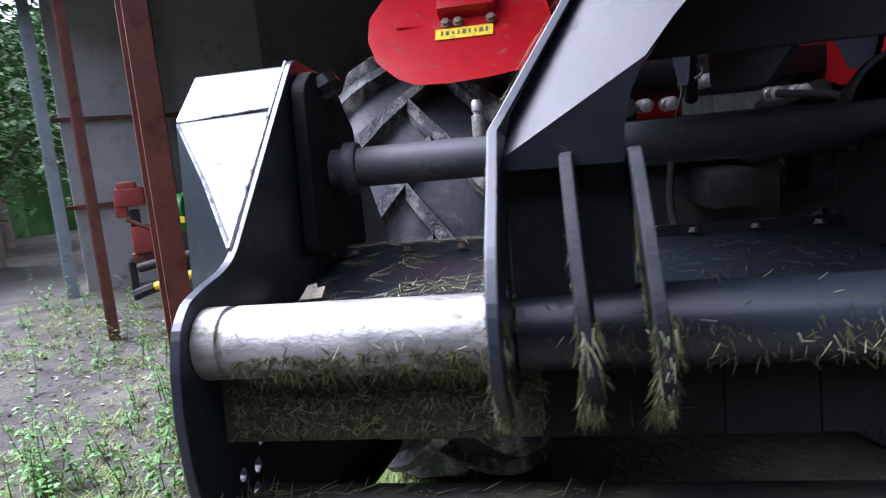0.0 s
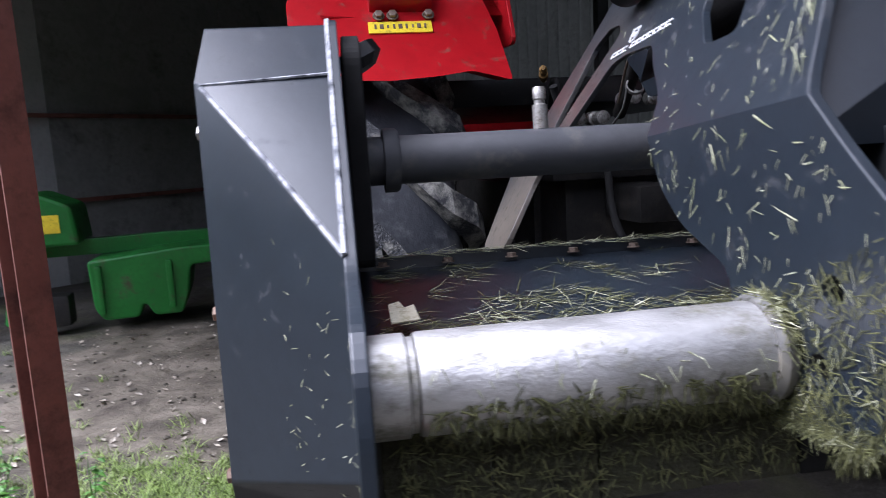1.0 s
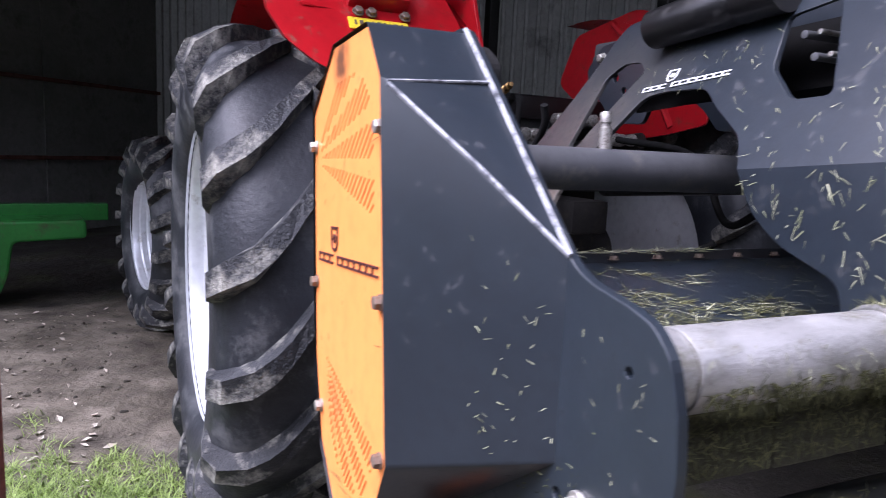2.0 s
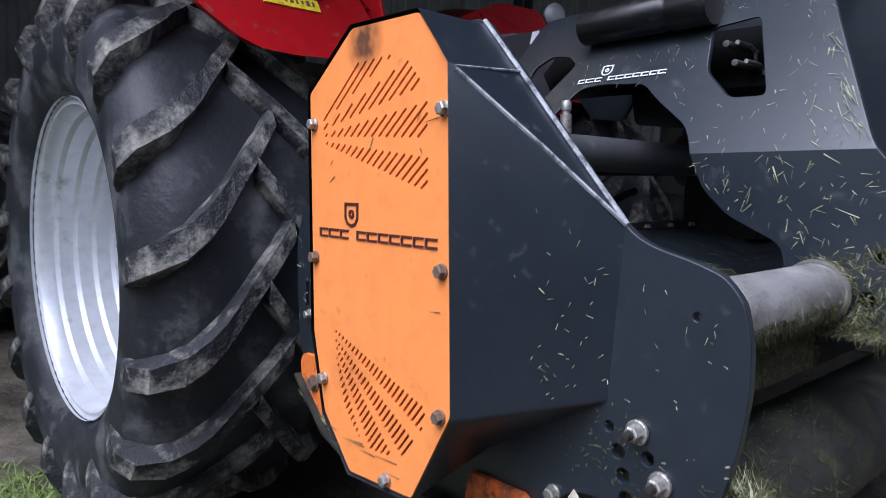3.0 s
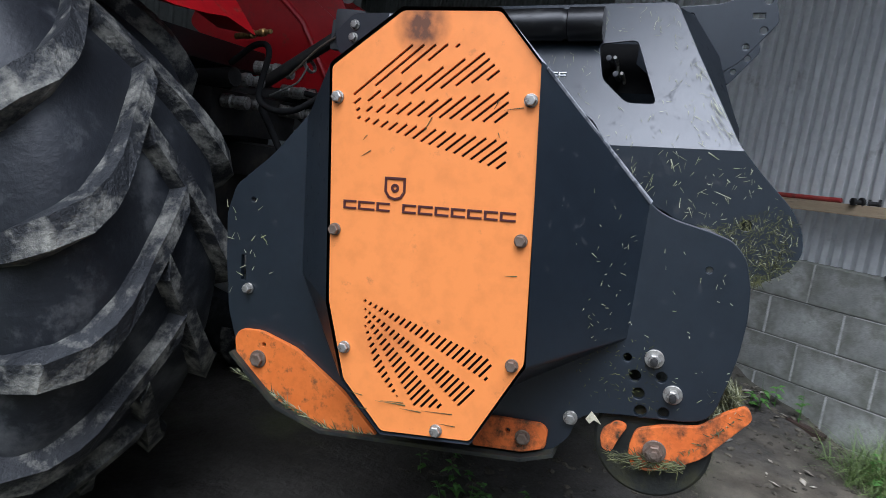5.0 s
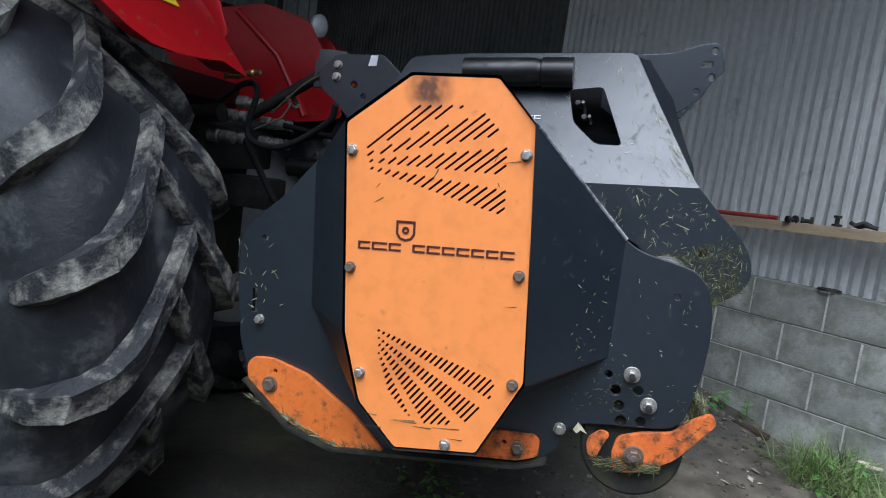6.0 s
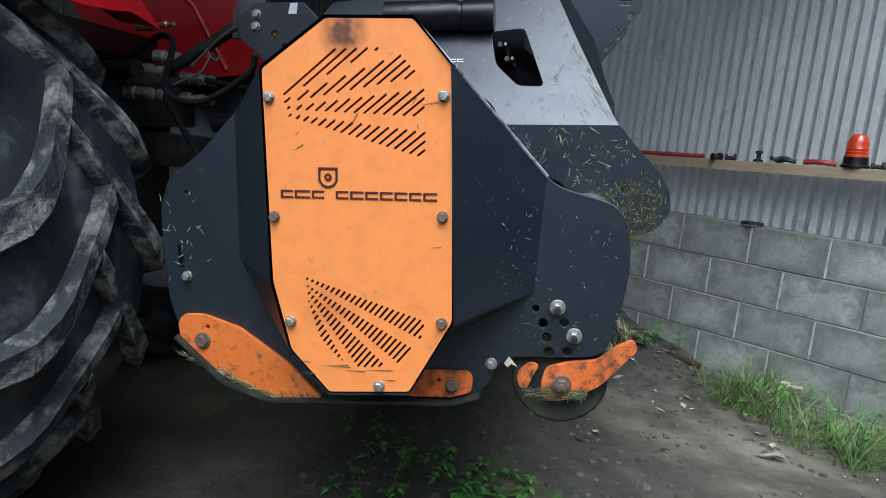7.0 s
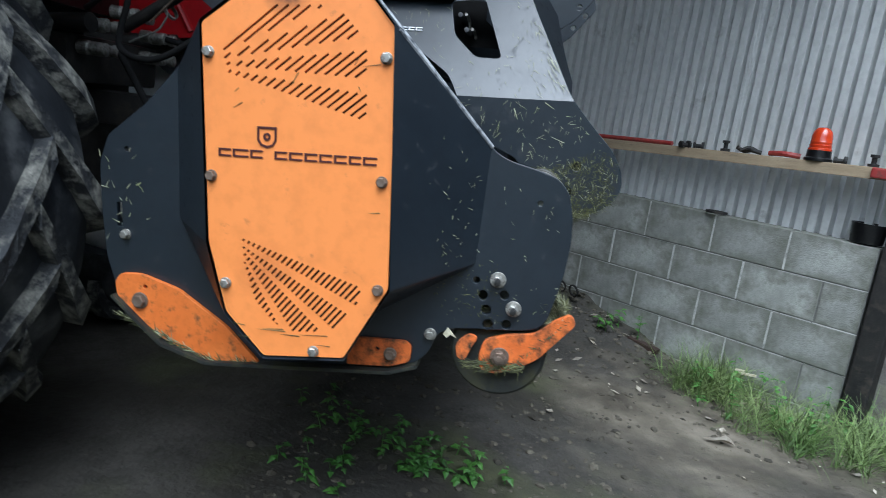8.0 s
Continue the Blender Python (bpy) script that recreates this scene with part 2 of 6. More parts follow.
LEAF = material("weed_leaves", (0.052, 0.155, 0.022), (0.095, 0.23, 0.038), 5, (0.45, 0.6), 0, 0.1, 60, per_island=0.3)
CLOD = material("earth_crumbs", (0.050, 0.043, 0.031), (0.130, 0.115, 0.086), 20, (0.85, 0.98), 0, 0.3, 120, per_island=0.45)
DEAD = material("dry_leaves", (0.28, 0.24, 0.18), (0.50, 0.46, 0.39), 20, (0.7, 0.9), 0, 0.2, 60, per_island=0.4)
FOLIAGE = material("tree_leaves", (0.035, 0.09, 0.02), (0.07, 0.16, 0.03), 1.5, (0.5, 0.7), 0, 0, 60, per_island=0.4)
BARK = material("bark", (0.09, 0.07, 0.05), (0.14, 0.11, 0.08), 6, (0.85, 0.95), 0, 0.6, 30)
OFFCUT = material("damp_brown_wood", (0.030, 0.016, 0.012), (0.05, 0.028, 0.02), 8, (0.6, 0.85), 0, 0.3, 60, stretch=(1, 6, 6))
LABEL = material("paper_label", (0.50, 0.45, 0.31), (0.64, 0.60, 0.46), 40, (0.6, 0.8), 0, 0, 60, (0.2, 0.17, 0.08), 0.25, 60)


# ---------------------------------------------------------------- helpers
def part(name, bm, mat, parent=None, label="", smooth=None, m=None):
    """Links a bmesh, or a ready mesh, as one object under its parent."""
    if isinstance(bm, bmesh.types.BMesh):
        bmesh.ops.recalc_face_normals(bm, faces=bm.faces)
        me = bpy.data.meshes.new(name)
        bm.to_mesh(me)
        bm.free()
    else:
        me = bm
    if mat and not me.materials:
        me.materials.append(mat)
    if smooth:
        me.polygons.foreach_set("use_smooth", [True] * len(me.polygons))
        me.set_sharp_from_angle(angle=radians(smooth))
    ob = new(name, me)
    if parent:
        ob.parent = parent
    if m is not None:
        ob.matrix_basis = m
    if label:
        ob["label"] = label
    return ob


def empty(name, m, label, category, group="", kind=""):
    ob = new(name)
    ob.matrix_basis = m
    ob.empty_display_size = 0.1
    return tagged(ob, label, category, group, kind)


def box(sx, sy, sz, bevel=0.004, centre=(0, 0, 0), bm=None, m=None):
    own = bmesh.new()
    bmesh.ops.create_cube(own, size=1)
    bmesh.ops.scale(own, vec=(sx, sy, sz), verts=own.verts)
    if bevel:
        bmesh.ops.bevel(own, geom=own.edges[:], offset=bevel, segments=2, profile=0.7, affect="EDGES")
    bmesh.ops.translate(own, vec=centre, verts=own.verts)
    if m is not None:
        bmesh.ops.transform(own, matrix=m, verts=own.verts)
    if bm is None:
        return own
    me = bpy.data.meshes.new("tmp")
    own.to_mesh(me)
    own.free()
    bm.from_mesh(me)
    bpy.data.meshes.remove(me)
    return bm


def lathe(profile, segs=48, closed=False, bm=None, m=None, caps=(0, -1)):
    """Turns (radius, x) pairs round the x axis."""
    own = bm or bmesh.new()
    rings = []
    for r, x in profile:
        ring = [own.verts.new((x, r * math.cos(2 * math.pi * i / segs), r * math.sin(2 * math.pi * i / segs))) for i in range(segs)]
        if m is not None:
            for v in ring:
                v.co = m @ v.co
        rings.append(ring)
    pairs = list(zip(rings, rings[1:])) + ([(rings[-1], rings[0])] if closed else [])
    for a, b in pairs:
        for i in range(segs):
            own.faces.new((a[i], a[(i + 1) % segs], b[(i + 1) % segs], b[i]))
    if not closed:
        for c in caps:
            own.faces.new(rings[c])
    return own


def sweep(points, radius, segs=10, bm=None, tight=0):
    """A round bar or hose along points, smoothed by Catmull-Rom when tight > 0."""
    own = bm or bmesh.new()
    pts = [Vector(p) for p in points]
    if tight:
        fine = []
        ext = [pts[0] * 2 - pts[1]] + pts + [pts[-1] * 2 - pts[-2]]
        for i in range(1, len(ext) - 2):
            p0, p1, p2, p3 = ext[i - 1:i + 3]
            for k in range(tight):
                u = k / tight
                fine.append(0.5 * ((2 * p1) + (p2 - p0) * u + (2 * p0 - 5 * p1 + 4 * p2 - p3) * u * u + (3 * p1 - p0 - 3 * p2 + p3) * u ** 3))
        pts = fine + [pts[-1]]
    rings = []
    side = None
    for i, p in enumerate(pts):
        d = (pts[min(i + 1, len(pts) - 1)] - pts[max(i - 1, 0)]).normalized()
        if side is None:
            side = d.orthogonal().normalized()
        side = (side - d * side.dot(d)).normalized()
        up = d.cross(side)
        rings.append([own.verts.new(p + radius * (side * math.cos(2 * math.pi * k / segs) + up * math.sin(2 * math.pi * k / segs))) for k in range(segs)])
    for a, b in zip(rings, rings[1:]):
        for k in range(segs):
            own.faces.new((a[k], a[(k + 1) % segs], b[(k + 1) % segs], b[k]))
    own.faces.new(rings[0])
    own.faces.new(rings[-1])
    return own


def rounded(points, r, n=4):
    """A polygon with its corners rounded; r: one radius."""
    out = []
    k = len(points)
    for i in range(k):
        a, p, b = (Vector(points[(i + j) % k]) for j in (-1, 0, 1))
        da, db = a - p, b - p
        rr = min(r, da.length * 0.45, db.length * 0.45)
        s, e = p + da.normalized() * rr, p + db.normalized() * rr
        for j in range(n + 1):
            u = j / n
            out.append(tuple(s * (1 - u) ** 2 + p * 2 * u * (1 - u) + e * u * u))
    return out


def sheet(outline, holes, thick, m, bevel=0.0015):
    """A plate cut to an outline with holes, as a mesh; outline in its own plane, m lays that plane into place."""
    cu = bpy.data.curves.new("tmp", "CURVE")
    cu.dimensions, cu.fill_mode = "2D", "BOTH"
    cu.extrude, cu.bevel_depth, cu.bevel_resolution, cu.offset = thick / 2 - bevel, bevel, 1, -bevel
    for loop in [outline] + list(holes):
        sp = cu.splines.new("POLY")
        sp.points.add(len(loop) - 1)
        for q, (x, y) in zip(sp.points, loop):
            q.co = (x, y, 0, 1)
        sp.use_cyclic_u = True
    tmp = bpy.data.objects.new("tmp", cu)
    me = bpy.data.meshes.new_from_object(tmp)
    bpy.data.objects.remove(tmp)
    bpy.data.curves.remove(cu)
    me.transform(m)
    me.polygons.foreach_set("use_smooth", [False] * len(me.polygons))
    return me


def circle(x, y, r, n=14):
    return [(x + r * math.cos(2 * math.pi * i / n), y + r * math.sin(2 * math.pi * i / n)) for i in range(n)]


def flank(x):
    """Lays (v, w) of an outline into the y-z plane at x."""
    return Matrix(((0, 0, 1, x), (1, 0, 0, 0), (0, 1, 0, 0), (0, 0, 0, 1)))


def hex_bolt(r, h, washer=1.5, stud=0.0):
    """A hexagon head on a washer, pointing to -x."""
    bm = bmesh.new()
    lathe([(r * washer, 0), (r * washer, -h * 0.22), (r * washer * 0.95, -h * 0.26)], 18, bm=bm)
    lathe([(r * 1.15, -h * 0.26), (r * 1.15, -h * 0.9), (r * 0.95, -h)], 6, bm=bm)
    if stud:
        lathe([(r * 0.55, -h), (r * 0.55, -h - stud), (r * 0.45, -h - stud * 1.1)], 12, bm=bm)
    me = bpy.data.meshes.new("hex_bolt")
    bmesh.ops.recalc_face_normals(bm, faces=bm.faces)
    bm.to_mesh(me)
    bm.free()
    return me


# ---------------------------------------------------------------- ground
def ground_height(x, y):
    h = 0.03 * noise.noise(Vector((x * 0.9, y * 0.9, 0.0))) + 0.012 * noise.noise(Vector((x * 4.0, y * 4.0, 3.0)))
    dx, dy = x - 2.2656, y + 1.978
    along, out = dx * 0.6018 + dy * 0.7986, dy * 0.6018 - dx * 0.7986
    heap = 0.23 * min(1.0, max(0.0, (along - 0.75) / 0.9)) * math.exp(-(max(0.0, out) / 0.30) ** 2) if -0.3 < out < 1.2 and along < 4.0 else 0.0
    return h * min(1.0, 40.0 / (1.0 + x * x + y * y) + 0.25) - 0.012 + heap * (1 + 0.5 * noise.noise(Vector((x * 6, y * 6, 9))))


def make_ground():
    bm = bmesh.new()
    near = [i * 0.09 for i in range(-50, 51)]
    far = [7, 10, 15, 25, 45, 90, 200, 600]
    line = [-f for f in reversed(far)] + near + far
    grid = [[bm.verts.new((x + 0.5, y + 1.0, ground_height(x + 0.5, y + 1.0))) for x in line] for y in line]
    for a, b in zip(grid, grid[1:]):
        for i in range(len(line) - 1):
            bm.faces.new((a[i], a[i + 1], b[i + 1], b[i]))
    m = bpy.data.materials.new("trodden_soil")
    m.use_nodes = True
    t = m.node_tree
    b = t.nodes["Principled BSDF"]
    co = t.nodes.new("ShaderNodeTexCoord")

    def cloud(sc, detail=6.0, rgh=0.6):
        n = t.nodes.new("ShaderNodeTexNoise")
        n.inputs["Scale"].default_value, n.inputs["Detail"].default_value, n.inputs["Roughness"].default_value = sc, detail, rgh
        t.links.new(co.outputs["Object"], n.inputs["Vector"])
        return n.outputs["Fac"]

    def ramp(src, stops):
        r = t.nodes.new("ShaderNodeValToRGB")
        while len(r.color_ramp.elements) < len(stops):
            r.color_ramp.elements.new(0.5)
        for e, (p, c) in zip(r.color_ramp.elements, stops):
            e.position, e.color = p, (*c, 1)
        t.links.new(src, r.inputs[0])
        return r.outputs[0]

    def mix(f, a, c, kind="MIX"):
        x = t.nodes.new("ShaderNodeMix")
        x.data_type, x.blend_type = "RGBA", kind
        t.links.new(f, x.inputs["Factor"])
        t.links.new(a, x.inputs[6])
        t.links.new(c, x.inputs[7])
        return x.outputs[2]

    wet = ramp(cloud(1.5, 7, 0.7), [(0.46, (0, 0, 0)), (0.60, (0.8, 0.8, 0.8))])
    soil = ramp(cloud(6.0, 9, 0.7), [(0.32, (0.023, 0.020, 0.015)), (0.5, (0.050, 0.046, 0.038)), (0.66, (0.088, 0.082, 0.071))])
    grit = ramp(cloud(70, 3), [(0.35, (0.04, 0.034, 0.028)), (0.55, (0.11, 0.10, 0.088)), (0.72, (0.19, 0.18, 0.168))])
    moss = ramp(cloud(9), [(0.3, (0.055, 0.062, 0.025)), (0.7, (0.11, 0.115, 0.055))])
    fac = ramp(cloud(1.3, 8), [(0.52, (0, 0, 0)), (0.68, (0.8, 0.8, 0.8))])
    half = t.nodes.new("ShaderNodeValue")
    half.outputs[0].default_value = 0.2
    damp_soil = ramp(cloud(14, 8), [(0.3, (0.024, 0.020, 0.014)), (0.7, (0.054, 0.047, 0.034))])
    colour = mix(fac, mix(wet, mix(half.outputs[0], soil, grit), damp_soil), moss)
    # paler brown tone, mixed in at the two places below
    dry = ramp(cloud(3.0, 9), [(0.33, (0.056, 0.046, 0.033)), (0.5, (0.132, 0.113, 0.083)), (0.66, (0.225, 0.195, 0.15))])
    patch = cloud(1.6, 8)
    # paler earth tone beside the tractor and in front of the block wall
    for centre, size in (((-0.55, 3.7, 0), 2.5), ((1.95, -1.30, 0), 1.45)):
        far = t.nodes.new("ShaderNodeVectorMath")
        far.operation = "DISTANCE"
        far.inputs[1].default_value = centre
        t.links.new(co.outputs["Object"], far.inputs[0])
        blur = t.nodes.new("ShaderNodeMath")
        blur.operation = "MULTIPLY_ADD"
        blur.inputs[1].default_value = 2.2
        t.links.new(patch, blur.inputs[0])
        t.links.new(far.outputs["Value"], blur.inputs[2])
        reach = t.nodes.new("ShaderNodeMapRange")
        reach.inputs["From Min"].default_value, reach.inputs["From Max"].default_value = size + 0.6, size
        t.links.new(blur.outputs[0], reach.inputs["Value"])
        colour = mix(reach.outputs[0], colour, dry)
    t.links.new(colour, b.inputs["Base Color"])
    t.links.new(ramp(cloud(1.1), [(0.35, (0.55, 0.55, 0.55)), (0.6, (0.95, 0.95, 0.95))]), b.inputs["Roughness"])
    bp = t.nodes.new("ShaderNodeBump")
    bp.inputs["Strength"].default_value, bp.inputs["Distance"].default_value = 0.85, 0.03
    t.links.new(cloud(13, 10, 0.62), bp.inputs["Height"])
    t.links.new(bp.outputs[0], b.inputs["Normal"])
    tagged(part("ground", bm, m, smooth=60), "trodden damp earth yard with fine gravel", "ground", kind="structure")


make_ground()

# ---------------------------------------------------------------- shed: depth along X, open front along Y
SHED = pose(2.2656, -1.978, 0, 0, 0, 53)
BARN = pose(2.30, -1.955, 0, 0, 0, 45)
DEPTH, LONG, EAVE = 7.5, 10.7, 3.5


def corrugated(length, height, pitch, depth, mat, name, m, per=20, overlap=0.9):
    """A wave sheet in the X-Z plane; each sheet of the cladding overlaps the one before it."""
    bm = bmesh.new()
    n = int(length / pitch * per)
    cols = []
    for i in range(n + 1):
        x = i * pitch / per
        lift = 0.004 * ((x // overlap) % 2)
        y = lift - depth * min(1.0, max(0.0, (0.185 - abs((x / pitch) % 1.0 - 0.5)) / 0.05))
        cols.append([bm.verts.new((x, y, z)) for z in (0, height)])
    for a, b in zip(cols, cols[1:]):
        bm.faces.new((a[0], b[0], b[1], a[1]))
    bmesh.ops.solidify(bm, geom=bm.faces[:], thickness=0.002)
    return part(name, bm, mat, smooth=20, m=m)


def make_shed():
    g = corrugated(3.2, 3.3, 0.0645, 0.075, GALV, "wall_cladding", SHED @ pose(-0.02, -0.14, 0.85))
    tagged(g, "grey galvanised corrugated sheet cladding above a block wall", "wall", kind="structure")
    # same cladding further in, its shade painted as a darker sheet
    g2 = corrugated(DEPTH - 3.2, 3.6, 0.066, 0.016, SHADED_SHEET, "wall_cladding_inner", SHED @ pose(3.18, -0.16, 0.85))
    tagged(g2, "corrugated cladding deep inside the shed, coloured dark for the shade", "wall", kind="structure")
    back = corrugated(LONG + 0.3, 4.6, 0.15, 0.03, SHADED_SHEET, "wall_back", BARN @ pose(DEPTH, -0.15, 0, 0, 0, 90))
    tagged(back, "dark corrugated back wall of the shed", "wall", kind="structure")
    # far end wall: pale sheets on rails, deeper columns coloured dark for the shade
    end = empty("wall_end", BARN @ pose(0.4, LONG, 0), "pale sheeted end wall of the shed", "wall", kind="structure")
    for k in range(6):
        for j, (z0, z1) in enumerate(((-0.06, 0.98), (1.0, 1.98), (2.0, 4.4))):
            part("sheet", box(1.262, 0.02, z1 - z0 + 0.03, 0.003, (0.15 + k * 1.25 + 0.62, 0.02 + 0.022 * (k % 2) + 0.008 * j, (z0 + z1) / 2)), PALE_SHEET if k < 2 else SHADED_SHEET, end)
    for z in (0.99, 1.99):
        part("rail", box(DEPTH, 0.06, 0.05, 0.004, (DEPTH / 2, -0.03, z)), RUSTY, end)
    roof = bmesh.new()
    vs = [(-0.06, 0.0, EAVE), (-0.06, LONG + 0.3, EAVE), (DEPTH + 0.3, LONG + 0.3, EAVE + 0.6), (DEPTH + 0.3, -1.2, EAVE + 0.6)]
    low = [roof.verts.new(v) for v in vs]
    high = [roof.verts.new((x, y, z + 0.06)) for x, y, z in vs]
    roof.faces.new(low)
    roof.faces.new(high)
    for i in range(4):
        roof.faces.new((low[i], low[(i + 1) % 4], high[(i + 1) % 4], high[i]))
    tagged(part("ceiling", roof, ROOFING, m=BARN), "dark sheet roof of the open-fronted shed", "roof", kind="structure")
    beam = box(0.1, LONG, 0.2, 0.006, (-0.02, LONG / 2, EAVE - 0.14))
    tagged(part("trim_eaves_beam", beam, RUSTY, m=BARN), "red oxide steel eaves beam", "beam", kind="structure")


def i_post(w, d, h):
    bm = bmesh.new()
    t = 0.008
    box(w, t, h, 0.001, (0, d / 2 - t / 2, h / 2), bm)
    box(w, t, h, 0.001, (0, -d / 2 + t / 2, h / 2), bm)
    box(t, d - 2 * t, h, 0.001, (0, 0, h / 2), bm)
    return bm


def make_posts():
    for x, y, mat, lab, w, d in ((-0.02, 4.14, RUSTY, "red oxide steel post of the shed front", 0.075, 0.09),
                                 (0.32, 7.9, RUSTY, "thin red oxide steel post of the shed", 0.08, 0.08),
                                 (0.36, LONG - 0.15, BLUE_POST, "grey-blue painted corner post of the shed", 0.12, 0.12),
                                 (1.6, LONG - 0.15, RUSTY, "red oxide steel post against the end wall", 0.10, 0.12)):
        ob = part("post", i_post(w, d, EAVE - 0.1), mat, m=BARN @ pose(x, y, -0.05))
        tagged(ob, lab, "post", "shed posts", kind="structure")
    ob = part("post", box(0.11, 0.14, EAVE, 0.01, (0, 0, EAVE / 2)), DARK, m=SHED @ pose(-0.07, -0.05, -0.02))
    tagged(ob, "dark post at the end of the block wall", "post", "shed posts", kind="structure")


make_shed()
make_posts()


def make_sky_blockers():
    """Unseen wall behind the camera and treeline across the yard, added to block sky."""
    w = box(14.0, 0.3, 4.7, 0.02, (1.5, -4.9, 2.35))
    tagged(part("wall_yard", w, ROOFING), "plain dark wall, unseen, added to block the low sky", "wall", kind="structure")
    rng = random.Random(3)
    pts = [(-5.5, -8.0, 7.0), (-8.5, -5.5, 6.5), (-10.5, -2.0, 5.6), (-11.5, 2.0, 5.2), (-12.5, 6.0, 5.0), (-13.5, 10.0, 4.6), (-12.5, 14.0, 5.5), (-9.0, 16.5, 6.0), (-5.0, 17.0, 6.0)]
    bm = bmesh.new()
    cols = []
    for (x0, y0, h0), (x1, y1, h1) in zip(pts, pts[1:]):
        for k in range(10):
            u = k / 10
            x, y, h = x0 + (x1 - x0) * u, y0 + (y1 - y0) * u, h0 + (h1 - h0) * u
            h += 0.5 * noise.noise(Vector((x * 0.8, y * 0.8, 0))) + rng.uniform(-0.2, 0.2)
            col = []
            for j in range(8):
                v = j / 7
                out = Vector((x - 0.5, y - 1.0, 0)).normalized() * (0.5 * noise.noise(Vector((x, y, v * 4))) + 0.9 * v * v)
                col.append(bm.verts.new((x + out.x, y + out.y, h * v - 0.1)))
            cols.append(col)
    for a, b in zip(cols, cols[1:]):
        for j in range(7):
            bm.faces.new((a[j], b[j], b[j + 1], a[j + 1]))
    bmesh.ops.solidify(bm, geom=bm.faces[:], thickness=0.8)
    tagged(part("backdrop_treeline", bm, FOLIAGE), "unseen dark green treeline added to block the low sky", "treeline", kind="structure")


make_sky_blockers()


def make_block_wall():
    wall = empty("wall_blocks", SHED, "low wall of grey concrete blocks with a plank above", "wall", kind="structure")
    h, l, j, z0 = 0.225, 0.412, 0.009, -0.197
    rng = random.Random(4)
    core = box(DEPTH, 0.17, 5 * h - 0.012, 0, (DEPTH / 2, -0.0905, z0 + 2.5 * h - 0.006))
    part("mortar", core, SHADED_MORTAR, wall)
    meshes = []
    for k, length in ((0, l - j), (1, l - j), (2, l - j), (3, l / 2 - j)):
        bm = box(length, 0.19, h - j, 0.005)
        for v in bm.verts:
            v.co += Vector(noise.noise_vector(v.co * 9 + Vector((k * 7, 0, 0)))) * 0.003
        me = bpy.data.meshes.new("block")
        bmesh.ops.recalc_face_normals(bm, faces=bm.faces)
        bm.to_mesh(me)
        bm.free()
        me.materials.append(BLOCK)
        meshes.append(me)
    joints = bmesh.new()
    for c in range(5):
        x = 0.0
        if c % 2 == 1:
            part("block", meshes[3], None, wall, m=pose(x + l / 4, -0.097, z0 + (c + 0.5) * h))
            x += l / 2
        while x < DEPTH - 0.2:
            me = meshes[rng.randrange(3)]
            part("block", me, None, wall, m=pose(x + l / 2, -0.095 + rng.uniform(-0.002, 0.003), z0 + (c + 0.5) * h, 0, 0, rng.choice((0, 180))))
            x += l
            box(j + 0.004, 0.02, h - j - 0.004, 0.002, (x + rng.uniform(-0.001, 0.001), -0.011 + rng.uniform(-0.001, 0.002), z0 + (c + 0.5) * h), joints)
    for c in range(1, 5):
        x = 0.0
        while x < DEPTH - 0.5:
            n = rng.uniform(0.12, 0.5)
            box(n - 0.004, 0.02, 0.0042, 0.001, (x + n / 2, -0.0125 + rng.uniform(-0.002, 0.003), z0 + c * h - 0.0018), joints)
            x += n
    part("mortar_joint", joints, PERPEND, wall, "pale mortar in the joints")



# ---------------------------------------------------------------- mulcher: x along its width, y towards the tractor, z up, leaning forward
MULCHER = pose(0, 0, 0.92, -4.9)
PLATE_X = 0.161
END_X = 2.14


def hitch_x(v, w):
    """How far in the folded hitch plate stands: upright below its fold, leaning inwards above it; its front foot leans all the way."""
    return 0.557 + 0.6 * (w - 0.40 if v > 0.2 else max(0.0, w - 0.40))


SIDE = [(-0.197, 0.281), (-0.215, 0.268), (-0.240, 0.257), (-0.295, 0.243), (-0.335, 0.229), (-0.360, 0.200), (-0.371, 0.150), (-0.372, 0.094),
        (-0.364, 0.030), (-0.351, -0.023), (-0.336, -0.075), (-0.318, -0.096), (-0.285, -0.103), (-0.130, -0.112), (-0.098, -0.130),
        (-0.085, -0.170), (-0.055, -0.200), (0.0, -0.216), (0.43, -0.240), (0.540, -0.205), (0.652, -0.115), (0.682, -0.015), (0.690, 0.10),
        (0.690, 0.200), (0.668, 0.262), (0.58, 0.330), (0.47, 0.445), (0.36, 0.560), (0.30, 0.602), (0.10, 0.606), (0.079, 0.597), (0.004, 0.512)]
PANEL = [(0.23, 0.585), (0.06, 0.581), (-0.015, 0.494), (-0.020, 0.004), (0.066, -0.146), (0.234, -0.158), (0.314, -0.072), (0.350, 0.07), (0.361, 0.492)]


